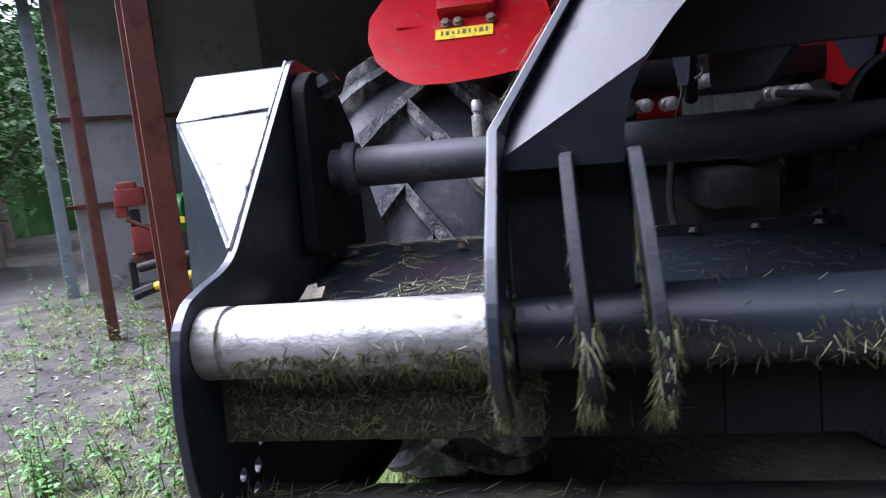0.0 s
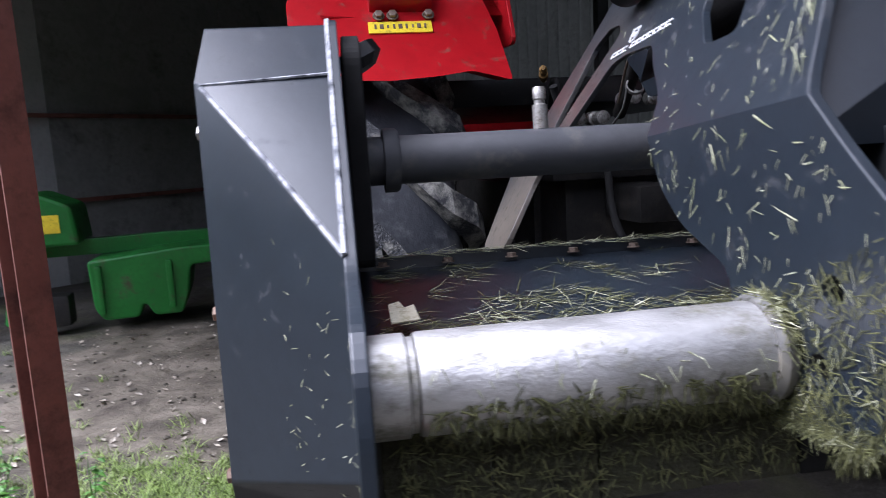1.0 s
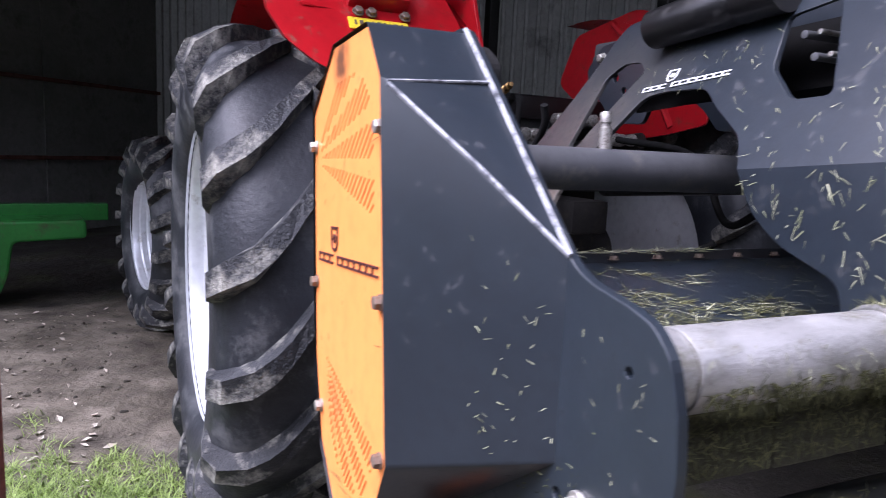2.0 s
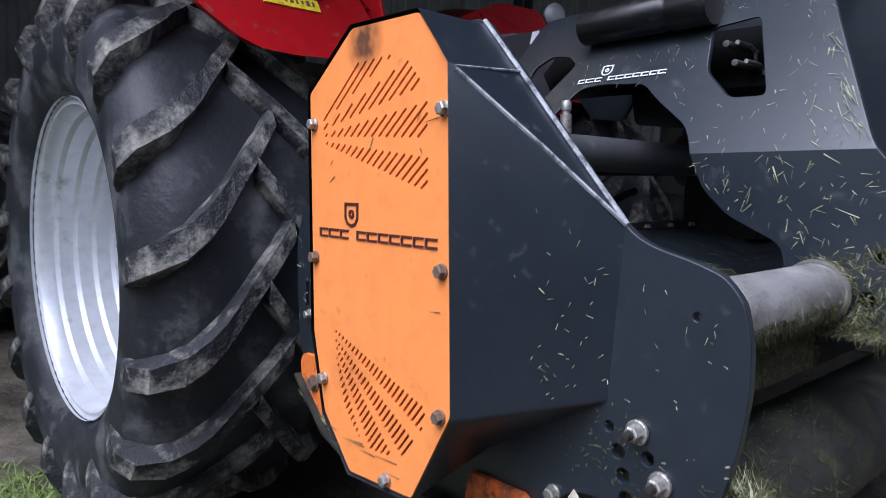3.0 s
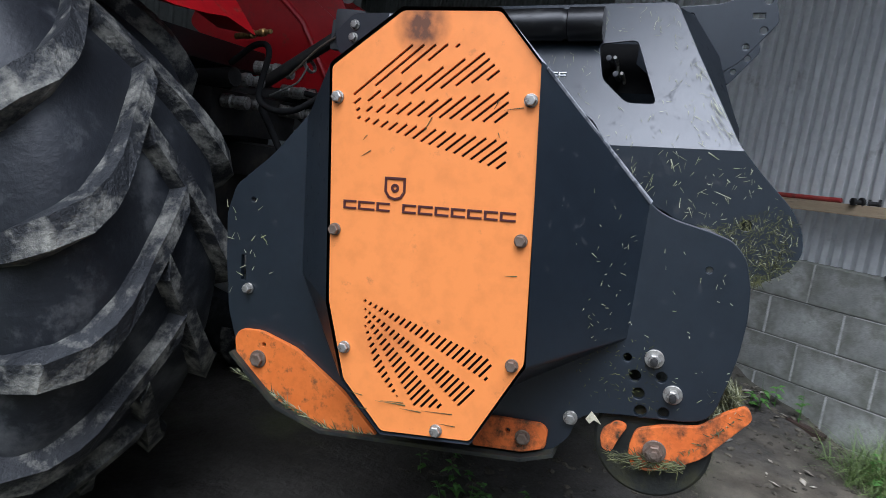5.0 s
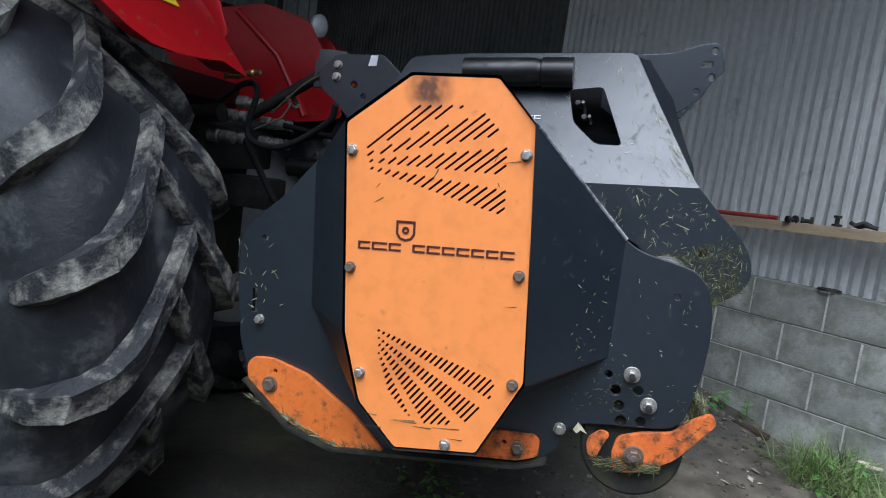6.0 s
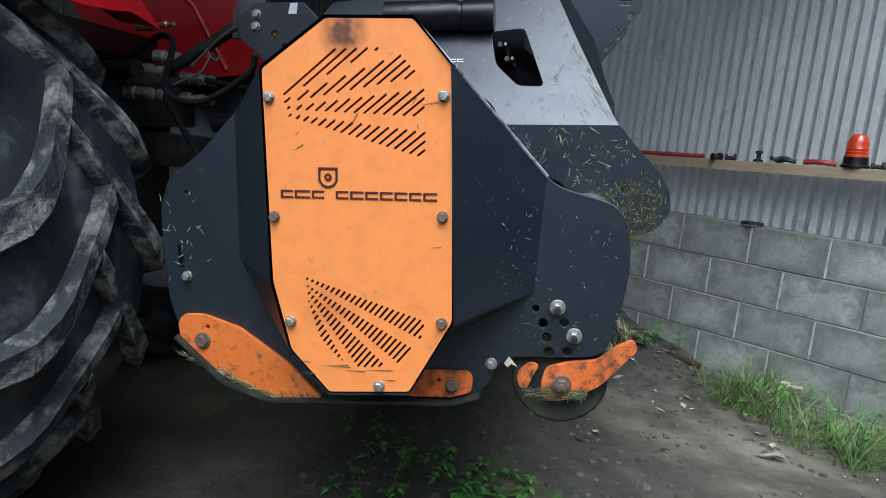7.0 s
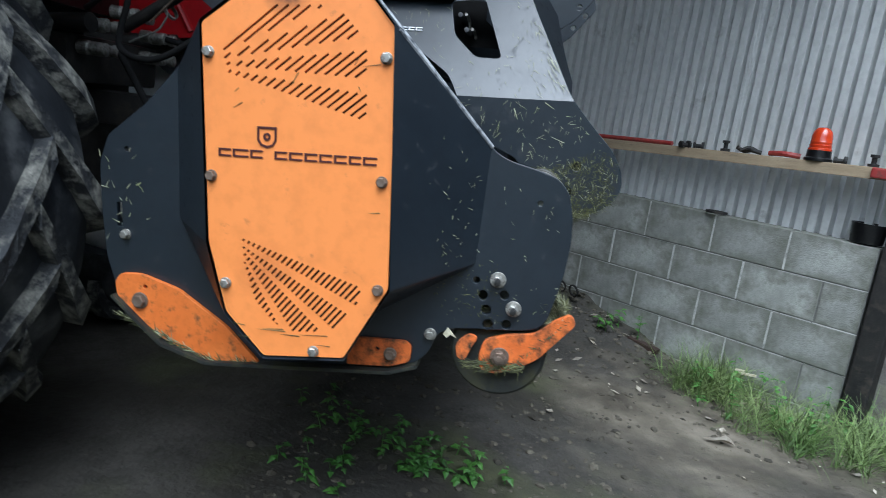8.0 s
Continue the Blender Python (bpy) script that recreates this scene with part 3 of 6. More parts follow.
def slits():
    """The slanted slots of the orange panel: parallel lines cut to fan-shaped bands, as (v, w) loops."""
    out = []

    def band(poly, direction, pitch, start, wd=0.0045):
        d = Vector(direction).normalized()
        nrm = Vector((-d.y, d.x))
        offs = [Vector(p).dot(nrm) for p in poly]
        k0, k1 = int((min(offs) - start) / pitch) - 1, int((max(offs) - start) / pitch) + 1
        for k in range(k0, k1 + 1):
            c = start + k * pitch
            hits = []
            for i in range(len(poly)):
                p, q = Vector(poly[i]), Vector(poly[(i + 1) % len(poly)])
                a, b = p.dot(nrm) - c, q.dot(nrm) - c
                if a * b < 0:
                    hits.append((p + (q - p) * (a / (a - b))).dot(d))
            if len(hits) == 2 and abs(hits[0] - hits[1]) > 0.005:
                lo, hi = min(hits) + 0.0005, max(hits) - 0.0005
                out.append([tuple(d * u + nrm * (c + h)) for u, h in ((lo, -wd / 2), (hi, -wd / 2), (hi, wd / 2), (lo, wd / 2))])

    up = (-0.094, 0.075)
    s0 = Vector((0.320, 0.457)).dot(Vector((-0.075, -0.094)).normalized())
    for poly in ([(0.320, 0.452), (0.226, 0.528), (0.120, 0.530), (0.3175, 0.440)],
                 [(0.3165, 0.433), (0.084, 0.517), (0.050, 0.482), (0.071, 0.472), (0.3165, 0.427)],
                 [(0.314, 0.4195), (0.037, 0.453), (0.037, 0.4015), (0.314, 0.4147)],
                 [(0.314, 0.4075), (0.035, 0.373), (0.035, 0.323), (0.314, 0.402)]):
        band(poly, up, 0.0128, s0)
    low = (-0.028, 0.033)
    s1 = Vector((0.29, 0.08)).dot(Vector((-0.033, -0.028)).normalized())
    for poly in ([(0.288, 0.085), (0.034, 0.003), (0.043, -0.037), (0.288, 0.079)],
                 [(0.283, 0.0695), (0.058, -0.055), (0.086, -0.0925), (0.283, 0.064)],
                 [(0.280, 0.059), (0.111, -0.097), (0.174, -0.103), (0.280, 0.0495)],
                 [(0.278, 0.043), (0.199, -0.096), (0.215, -0.086), (0.252, -0.046), (0.276, 0.028)]):
        band(poly, low, 0.0108, s1)
    return out


def slotted(outline, slots, thick, x):
    """A plate in the y-z plane with its outer face at x and real slots through it."""
    pts, edges = [], []
    for loop in [outline] + slots:
        i0, n = len(pts), len(loop)
        pts += [Vector(p) for p in loop]
        edges += [(i0 + i, i0 + (i + 1) % n) for i in range(n)]
    verts, _, tris, _, _, _ = mathutils.geometry.delaunay_2d_cdt(pts, edges, [], 0, 1e-6)

    def inside(p, loop):
        hit = False
        for (x0, y0), (x1, y1) in zip(loop, loop[1:] + loop[:1]):
            if (y0 > p.y) != (y1 > p.y) and p.x < (x1 - x0) * (p.y - y0) / (y1 - y0) + x0:
                hit = not hit
        return hit
    bm = bmesh.new()
    vs = [bm.verts.new((x, v.x, v.y)) for v in verts]
    for t in tris:
        c = (verts[t[0]] + verts[t[1]] + verts[t[2]]) / 3
        if inside(c, outline) and not any(inside(c, s) for s in slots):
            bm.faces.new([vs[i] for i in t])
    bmesh.ops.recalc_face_normals(bm, faces=bm.faces)
    if bm.faces and bm.faces[:][0].normal.x > 0:
        bmesh.ops.reverse_faces(bm, faces=bm.faces)
    res = bmesh.ops.extrude_face_region(bm, geom=bm.faces[:])
    bmesh.ops.translate(bm, vec=(thick, 0, 0), verts=[g for g in res["geom"] if isinstance(g, bmesh.types.BMVert)])
    bmesh.ops.delete(bm, geom=[v for v in bm.verts if not v.link_faces], context="VERTS")
    return bm


def badge(parent, m, mat, u):
    """A plain shield and two rows of plain marks in place of the maker's sign, u wide, running towards -y."""
    d = 0.002
    x = 0.0
    for wd, gap in ((0.08, 0.012), (0.10, 0.012), (0.08, 0.075), (0.08, 0.012), (0.085, 0.012), (0.08, 0.012), (0.08, 0.012), (0.08, 0.012), (0.075, 0.012), (0.085, 0.0)):
        o = [(0, 0.0245), (-wd, 0.0245), (-wd, 0.0135), (-0.014, 0.0135), (-0.014, -0.0135), (-wd, -0.0135), (-wd, -0.0245), (0, -0.0245)]
        part("badge_bar", sheet([(p * u, q * u) for p, q in o], [], d, flank(0), 0.0002), mat, parent, m=m @ pose(0, -x * u, 0))
        x += wd + gap
    ring = [(0.062, 0.168), (-0.062, 0.168), (-0.062, 0.085), (-0.04, 0.052), (0.0, 0.040), (0.04, 0.052), (0.062, 0.085)]
    inner = [(p * 0.78, 0.105 + (q - 0.105) * 0.78) for p, q in ring]
    part("badge_shield", sheet([(p * u, q * u) for p, q in ring], [[(p * u, q * u) for p, q in inner]], d, flank(0), 0.0002), mat, parent, m=m @ pose(0, -0.31 * u, 0))
    part("badge_dot", sheet(circle(0, 0.108 * u, 0.024 * u), [circle(0, 0.108 * u, 0.010 * u, 8)], d, flank(0), 0.0002), mat, parent, m=m @ pose(0, -0.31 * u, 0))


def make_mulcher():
    mu = empty("flail_mulcher", MULCHER, "grey and orange flail mulcher, grassy, raised behind a tractor", "mulcher")
    # side plates
    side = rounded(SIDE, 0.012, 2)
    holes = [circle(-0.302, 0.175, 0.006, 8), circle(-0.179, 0.001, 0.008), circle(-0.195, -0.031, 0.011), circle(-0.204, -0.063, 0.011), circle(-0.210, -0.095, 0.011),
             circle(-0.241, -0.027, 0.010), circle(-0.250, -0.092, 0.010), circle(0.624, 0.232, 0.006, 8), [(0.652, 0.11), (0.640, 0.11), (0.640, 0.055), (0.652, 0.055)]]
    sp = part("side_plate", sheet(side, holes, 0.014, flank(PLATE_X)), GREY, mu)
    for v, w in ((-0.226, 0.006), (-0.263, -0.055)):
        part("nut", hex_bolt(0.0098, 0.020, 1.75), ZINC, sp, "zinc-plated nut on a washer", m=pose(PLATE_X - 0.008, v, w))
        part("stud_end", lathe([(0.003, 0.0), (0.0065, 0.001), (0.0065, -0.013), (0.003, -0.014)], 12), DARK, sp, "dark stud end", smooth=40, m=pose(PLATE_X - 0.028, v, w))
    for v, w, r in ((-0.086, -0.129, 0.009), (0.630, 0.038, 0.008)):
        part("bolt", hex_bolt(r, 0.016), ZINC, sp, m=pose(PLATE_X - 0.008, v, w))
    lb = sheet([(-0.124, -0.110), (-0.114, -0.126), (-0.122, -0.134), (-0.130, -0.126), (-0.143, -0.132), (-0.132, -0.118)], [], 0.003, flank(PLATE_X - 0.0095), 0.0005)
    part("label", lb, LABEL, sp, "torn white sticker")
    part("side_plate", sheet(side, holes, 0.014, flank(END_X)), GREY, mu)
    # edge rim of the upper rear side, where paint is worn bright
    rim = bmesh.new()
    sweep([(PLATE_X - 0.006, 0.085, 0.600), (PLATE_X - 0.006, 0.004, 0.510), (PLATE_X - 0.006, -0.195, 0.285)], 0.0040, 6, rim)
    part("edge_bead", rim, WORN, mu, "worn pale edge")
    # belt cover: a shallow hood between side plate and orange panel
    hood = bmesh.new()
    grow = 0.006
    c0 = (sum(p[0] for p in PANEL) / 9, sum(p[1] for p in PANEL) / 9)
    top = []
    for v, w in PANEL:
        d = Vector((v - c0[0], w - c0[1]))
        d *= 1 + grow / d.length
        top.append(hood.verts.new((-0.007, c0[0] + d.x, c0[1] + d.y)))
    foot_at = [(0.29, 0.598), (0.082, 0.594), (0.006, 0.508), (-0.176, 0.036), (0.060, -0.105), (0.25, -0.130), (0.365, -0.060), (0.500, 0.085), (0.500, 0.410)]
    foot = [hood.verts.new((PLATE_X - 0.006, v, w)) for v, w in foot_at]
    tip = hood.verts.new((PLATE_X - 0.006, -0.194, 0.281))
    for i in range(9):
        k = (i + 1) % 9
        if i == 2:
            hood.faces.new((top[2], foot[2], tip))
            hood.faces.new((top[2], tip, foot[3], top[3]))
        else:
            hood.faces.new((top[i], foot[i], foot[k], top[k]))
    bmesh.ops.bevel(hood, geom=[e for e in hood.edges if not e.is_boundary], offset=0.005, segments=2, profile=0.7, affect="EDGES")
    part("belt_cover", hood, GREY, mu, smooth=35)
    weld = bmesh.new()
    sweep([(-0.004, -0.022, 0.492), (0.080, -0.108, 0.388), (PLATE_X - 0.006, -0.194, 0.284)], 0.0034, 6, weld)
    part("weld_seam", weld, WORN, mu, "pale worn weld seam")
    weld = bmesh.new()
    sweep([(-0.004, -0.020, 0.496), (PLATE_X - 0.006, 0.004, 0.510)], 0.0022, 6, weld)
    part("weld_seam", weld, WORN, mu, "pale worn weld seam")
    panel = part("cover_panel", slotted(rounded(PANEL, 0.006, 2), slits(), 0.005, -0.0035), ORANGE, mu, "bright orange perforated cover panel")
    # dark sheet added behind the slots to stand in for the shade inside
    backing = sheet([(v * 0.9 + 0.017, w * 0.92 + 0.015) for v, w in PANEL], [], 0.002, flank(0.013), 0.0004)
    part("slot_backing", backing, SLOT_SHADE, panel, "added dark sheet painting the shade behind the slots")
    bolts = ((0.000, 0.440, ZINC), (0.000, 0.212, RUST_BOLT), (0.000, 0.0, RUST_BOLT), (0.128, -0.138, ZINC), (0.314, -0.012, ZINC), (0.343, 0.203, RUST_BOLT), (0.347, 0.438, ZINC))
    head = [hex_bolt(0.0085, 0.012, 1.35) for _ in range(2)]
    for v, w, mat in bolts:
        me = head[0] if mat is ZINC else head[1]
        part("bolt", me, mat, panel, m=pose(-0.004, v, w))
    badge(panel, pose(-0.0045, 0.328, 0.250), BADGE, 0.318)
    # skids
    sk = [(0.655, -0.072), (0.640, -0.052), (0.590, -0.050), (0.500, -0.078), (0.385, -0.155), (0.30, -0.240), (0.43, -0.244), (0.545, -0.198), (0.650, -0.112)]
    s1 = part("skid", sheet(rounded(sk, 0.015), [circle(0.580, -0.080, 0.005, 8)], 0.012, flank(PLATE_X - 0.014)), ORANGE_DIRTY, mu, "orange skid with grass along its edge")
    part("bolt", hex_bolt(0.013, 0.014), RUST_BOLT, s1, m=pose(PLATE_X - 0.02, 0.593, -0.113))
    sk2 = [(0.090, -0.150), (-0.035, -0.148), (-0.047, -0.160), (-0.044, -0.195), (0.0, -0.210), (0.100, -0.215)]
    # grimier, darker orange here also paints in the belt cover's shade
    s2 = part("skid", sheet(rounded(sk2, 0.008), [circle(0.03, -0.172, 0.005, 8)], 0.012, flank(PLATE_X - 0.014)), ORANGE_GRIMY, mu, "orange skid with grass along its edge")
    part("bolt", hex_bolt(0.010, 0.012), RUST_BOLT, s2, m=pose(PLATE_X - 0.02, 0.000, -0.180))
    runner = bmesh.new()
    prof = [(0.655, -0.105), (0.540, -0.209), (0.43, -0.244), (0.0, -0.220), (-0.06, -0.200)]
    for (v0, w0), (v1, w1) in zip(prof, prof[1:]):
        d = Vector((0, v1 - v0, w1 - w0))
        a = math.degrees(math.atan2(d.z, d.y))
        box(0.09, d.length + 0.004, 0.008, 0.001, (0, 0, 0), runner, Matrix.Translation((PLATE_X + 0.01, (v0 + v1) / 2, (w0 + w1) / 2)) @ pose(0, 0, 0, a))
    part("skid_runner", runner, ROLLER, mu, "worn steel wear strip")
    arm = [(-0.205, -0.128), (-0.255, -0.112), (-0.313, -0.105), (-0.354, -0.070), (-0.387, -0.054), (-0.398, -0.076), (-0.323, -0.161), (-0.275, -0.189), (-0.235, -0.203), (-0.202, -0.199), (-0.195, -0.165)]
    a1 = part("roller_bracket", sheet(rounded(arm, 0.012), [], 0.014, flank(PLATE_X - 0.010)), ORANGE_GRIMY, mu, "orange roller bracket smeared with grass")
    part("bolt", hex_bolt(0.013, 0.016, 1.6, 0.006), RUST_BOLT, a1, m=pose(PLATE_X - 0.017, -0.241, -0.162))
    arm2 = [(-0.142, -0.142), (-0.172, -0.119), (-0.192, -0.126), (-0.178, -0.150), (-0.165, -0.182), (-0.147, -0.176)]
    part("roller_bracket", sheet(rounded(arm2, 0.015), [], 0.012, flank(PLATE_X - 0.006)), ORANGE_GRIMY, mu)
    # roller along the back
    ro = lathe([(0.05, 0.175), (0.100, 0.176), (0.106, 0.182), (0.106, END_X - 0.03), (0.100, END_X - 0.02), (0.05, END_X - 0.018)], 48)
    part("ground_roller", ro, ROLLER, mu, "dark steel roller caked with grass", smooth=40, m=pose(0, -0.235, -0.158))
    # polished tube with its collars
    tb = lathe([(0.03, 0.209), (0.0455, 0.210), (0.0465, 0.213), (0.0465, 0.548), (0.03, 0.549)], 48)
    part("guard_tube", tb, STEEL, mu, "bright polished steel tube", smooth=40, m=pose(0, -0.300, 0.171))
    part("tube_collar", lathe([(0.03, 0.168), (0.0465, 0.169), (0.0465, 0.200), (0.0425, 0.202), (0.0425, 0.208), (0.03, 0.2085)], 40), STEEL, mu, smooth=40, m=pose(0, -0.300, 0.171))
    part("guard_tube", lathe([(0.03, 0.565), (0.048, 0.566), (0.048, END_X - 0.01), (0.03, END_X - 0.009)], 48), GREY, mu, "dark painted steel tube", smooth=40, m=pose(0, -0.300, 0.171))
    part("tube_collar", lathe([(0.03, 0.530), (0.0495, 0.531), (0.0535, 0.538), (0.0505, 0.549), (0.03, 0.550)], 36), LINK, mu, "torn pale collar", smooth=40, m=pose(0, -0.300, 0.171))
    # rotor housing
    prof = [(0.215, 0.232), (0.235, 0.232), (0.42, 0.19), (0.60, 0.12), (0.655, 0.0), (0.62, -0.12), (0.50, -0.19), (0.43, -0.20), (0.40, -0.15), (0.20, -0.05), (-0.1, -0.02), (-0.20, 0.05), (-0.245, 0.105), (-0.20, 0.135), (0.02, 0.185)]
    part("rotor_housing", sheet(prof, [], END_X - PLATE_X - 0.016, flank((END_X + PLATE_X) / 2), 0.003), GREY, mu)
    lip = box(END_X - PLATE_X - 0.02, 0.008, 0.022, 0.001, ((END_X + PLATE_X) / 2, 0.222, 0.242))
    lp = part("housing_lip", lip, GREY, mu)
    lipbolt = hex_bolt(0.007, 0.008)
    for k in range(18):
        part("bolt", lipbolt, RUST_BOLT, lp, m=pose(0.215 + k * 0.108, 0.212, 0.238, 0, 90))
    lab = sheet([(0, 0), (0.036, 0.004), (0.032, 0.040), (0.020, 0.034), (0.014, 0.050), (0.0, 0.044)], [], 0.002, Matrix.Translation((0.205, -0.075, 0.190)) @ pose(0, 0, 0, 24), 0.0004)
    part("label", lab, LABEL, mu, "faded paper label")
    flap = box(0.1015, 0.010, 0.110, 0.002)
    fme = bpy.data.meshes.new("rear_flap")
    flap.to_mesh(fme)
    flap.free()
    shaded_flap = fme.copy()
    # flaps from the fifth on are coloured black to paint in the shade
    for k in range(19):
        part("rear_flap", fme if k < 4 else shaded_flap, MULCH if k < 4 else MATTE, mu, "rubber flap coated in pressed clippings" if k < 4 else "rubber flap coloured black for the shade there", m=pose(0.225 + k * 0.1035, -0.285 + 0.002 * (k % 2), 0.092))
    # cross tube, its end flange and grease pin
    part("cross_tube", lathe([(0.03, PLATE_X), (0.038, PLATE_X + 0.001), (0.038, 1.62), (0.03, 1.621)], 40), DUSTY, mu, smooth=40, m=pose(0, 0.176, 0.407))
    fl = lathe([(0.038, 0.225), (0.050, 0.226), (0.050, 0.245), (0.046, 0.250), (0.038, 0.251)], 32)
    part("tube_flange", fl, DUSTY, mu, smooth=40, m=pose(0, 0.176, 0.407))
    tower = [(0.05, 0.25), (0.05, 0.55), (0.10, 0.585), (0.20, 0.58), (0.33, 0.50), (0.36, 0.25)]
    part("bearing_bracket", sheet(rounded(tower, 0.02), [], 0.026, flank(PLATE_X + 0.024), 0.003), MATTE, mu, "black bearing bracket behind the side plate")
    part("knob", lathe([(0.02, 0.0), (0.034, 0.004), (0.036, 0.024), (0.02, 0.035)], 10), BLACK, mu, "black cap", m=pose(0.19, 0.15, 0.575, 0, 60))
    pin = bmesh.new()
    lathe([(0.010, 0), (0.0120, 0.002), (0.0120, 0.040), (0.0085, 0.042), (0.0085, 0.048), (0.0105, 0.050), (0.0105, 0.065), (0.009, 0.069)], 20, bm=pin)
    part("grease_pin", pin, ZINC, mu, "bright zinc pin", smooth=40, m=pose(0.484, 0.176, 0.442, 0, -90))
    gb = box(0.24, 0.22, 0.18, 0.04, (1.24, 0.16, 0.29))
    box(0.16, 0.14, 0.10, 0.02, (1.24, 0.16, 0.22), gb)
    part("gearbox", gb, MATTE, mu, "oily black gearbox", smooth=40)
    bell = lathe([(0.105, 0.0), (0.112, 0.004), (0.112, 0.03), (0.095, 0.10), (0.075, 0.16), (0.045, 0.18), (0.04, 0.18), (0.07, 0.155), (0.088, 0.10), (0.105, 0.03)], 36, closed=True)
    part("shaft_guard", bell, DUSTY, mu, "dusty grey shaft guard", smooth=40, m=pose(1.22, 0.16, 0.42, 0, 0, 90))
    part("drive_shaft", lathe([(0.02, 0.0), (0.036, 0.01), (0.036, 0.85), (0.02, 0.86)], 24), BLACK, mu, smooth=40, m=pose(1.20, 0.25, 0.41, 0, 0, 90))
    make_hitch(mu)


def make_hitch(mu):
    outer = [(-0.300, 0.100), (-0.430, 0.108), (-0.485, 0.138), (-0.511, 0.180), (-0.505, 0.230), (-0.478, 0.280), (-0.412, 0.350), (-0.362, 0.410), (-0.258, 0.632),
             (-0.194, 0.778), (0.30, 0.775), (0.470, 0.765), (0.490, 0.735), (0.526, 0.631), (0.601, 0.492), (0.640, 0.40), (0.549, 0.236), (0.373, 0.240), (0.402, 0.37),
             (0.342, 0.464), (0.268, 0.560), (0.215, 0.565), (0.100, 0.555), (0.053, 0.515), (-0.033, 0.455), (-0.058, 0.41), (-0.090, 0.335), (-0.140, 0.288), (-0.237, 0.242), (-0.26, 0.10)]
    window = [(-0.015, 0.661), (-0.108, 0.671), (-0.170, 0.504), (-0.100, 0.506), (-0.036, 0.566)]
    slot = [(0.455, 0.470), (0.445, 0.631), (0.402, 0.657), (0.344, 0.650), (0.311, 0.624), (0.399, 0.508), (0.418, 0.470)]
    flip = Matrix.Translation((2.30, 0, 0)) @ Matrix.Diagonal((-1, 1, 1, 1))

    def bent(mm):
        holes = [rounded(window, 0.014, 3), rounded(slot, 0.012, 3), circle(-0.39, 0.235, 0.013), circle(-0.37, 0.165, 0.013)]
        me = sheet(rounded(outer, 0.02, 3), holes, 0.012, Matrix.Identity(4), 0.0015)
        bm = bmesh.new()
        bm.from_mesh(me)
        bpy.data.meshes.remove(me)
        # cut along the fold, then lay each vertex out
        bmesh.ops.bisect_plane(bm, geom=bm.verts[:] + bm.edges[:] + bm.faces[:], plane_co=(0, 0.40, 0), plane_no=(0, 1, 0))
        for v in bm.verts:
            v.co = mm @ Vector((hitch_x(v.co.x, v.co.y) + v.co.z, v.co.x, v.co.y))
        return bm

    p1 = part("hitch_plate", bent(Matrix.Identity(4)), HITCH, mu, smooth=4)
    badge(p1, Matrix.Translation((hitch_x(0.279, 0.577) - 0.0085, 0.279, 0.577)) @ pose(0, 0, 0, 0, 31.0), WHITE_MARK, 0.225)
    part("hitch_plate", bent(flip), HITCH, mu, smooth=4)
    front = [(0.633, 0.802), (0.80, 0.802), (0.87, 0.745), (0.857, 0.685), (0.80, 0.64), (0.747, 0.575), (0.62, 0.56), (0.53, 0.70)]
    for x in (0.95, 1.35):
        fb = part("front_bracket", sheet(rounded(front, 0.015), [circle(0.735, 0.70, 0.012), circle(0.70, 0.66, 0.010)], 0.014, flank(x)), GREY, mu)
        for v, w in ((0.795, 0.765), (0.80, 0.725)):
            part("bolt", hex_bolt(0.011, 0.016), ZINC, fb, m=pose(x - 0.008, v, w))
    # ribs on the tube beside the hitch plates
    rib = [(-0.365, 0.372), (-0.398, 0.366), (-0.447, 0.285), (-0.474, 0.215), (-0.462, 0.14), (-0.42, 0.105), (-0.30, 0.095), (-0.21, 0.12), (-0.20, 0.36)]
    for x in (0.643, 0.712):
        for mm in (Matrix.Identity(4), flip):
            me = sheet(rounded(rib, 0.02), [], 0.013, mm @ Matrix(((0.06, -0.07, 1, x + 0.037), (1, 0, -0.06, 0), (0, 1, 0.07, 0), (0, 0, 0, 1))))
            part("rib", me, GRIMY, mu)
    for mm in (Matrix.Identity(4), flip):
        back = box(0.135, 0.010, 0.175, 0.001, (0.632, -0.318, 0.272))
        bmesh.ops.transform(back, matrix=mm, verts=back.verts)
        part("rib_backing", back, GRIMY, mu, "dark plate behind the ribs")
    # rear sheet of the headstock: upright at its foot, creased aslant, its upper part leaning forward to a curved inner edge
    inner_edge = [(0.350, 0.691), (0.406, 0.695), (0.453, 0.711), (0.52, 0.765), (0.60, 0.85), (0.68, 0.94), (0.78, 1.05)]

    def inner_x(w):
        for (w0, x0), (w1, x1) in zip(inner_edge, inner_edge[1:]):
            if w <= w1:
                return x0 + (x1 - x0) * (w - w0) / (w1 - w0)
        return inner_edge[-1][1]

    def across(u, w):
        x0 = hitch_x(-0.3, w) + 0.007
        return x0 + (inner_x(w) - x0) * u

    for mm in (Matrix.Identity(4), flip):
        bm = bmesh.new()
        cols = []
        for i in range(9):
            u, wc = i / 8, 0.42
            for _ in range(12):
                wc = 0.370 + 0.60 * (across(u, wc) - 0.565)
            col = []
            for w in [0.356 + (wc - 0.356) * k / 3 for k in range(3)] + [wc + (0.775 - wc) * k / 8 for k in range(9)]:
                x = across(u, w)
                col.append(bm.verts.new(mm @ Vector((x, -0.365 + 0.66 * max(0.0, w - 0.370 - 0.60 * (x - 0.565)), w))))
            cols.append(col)
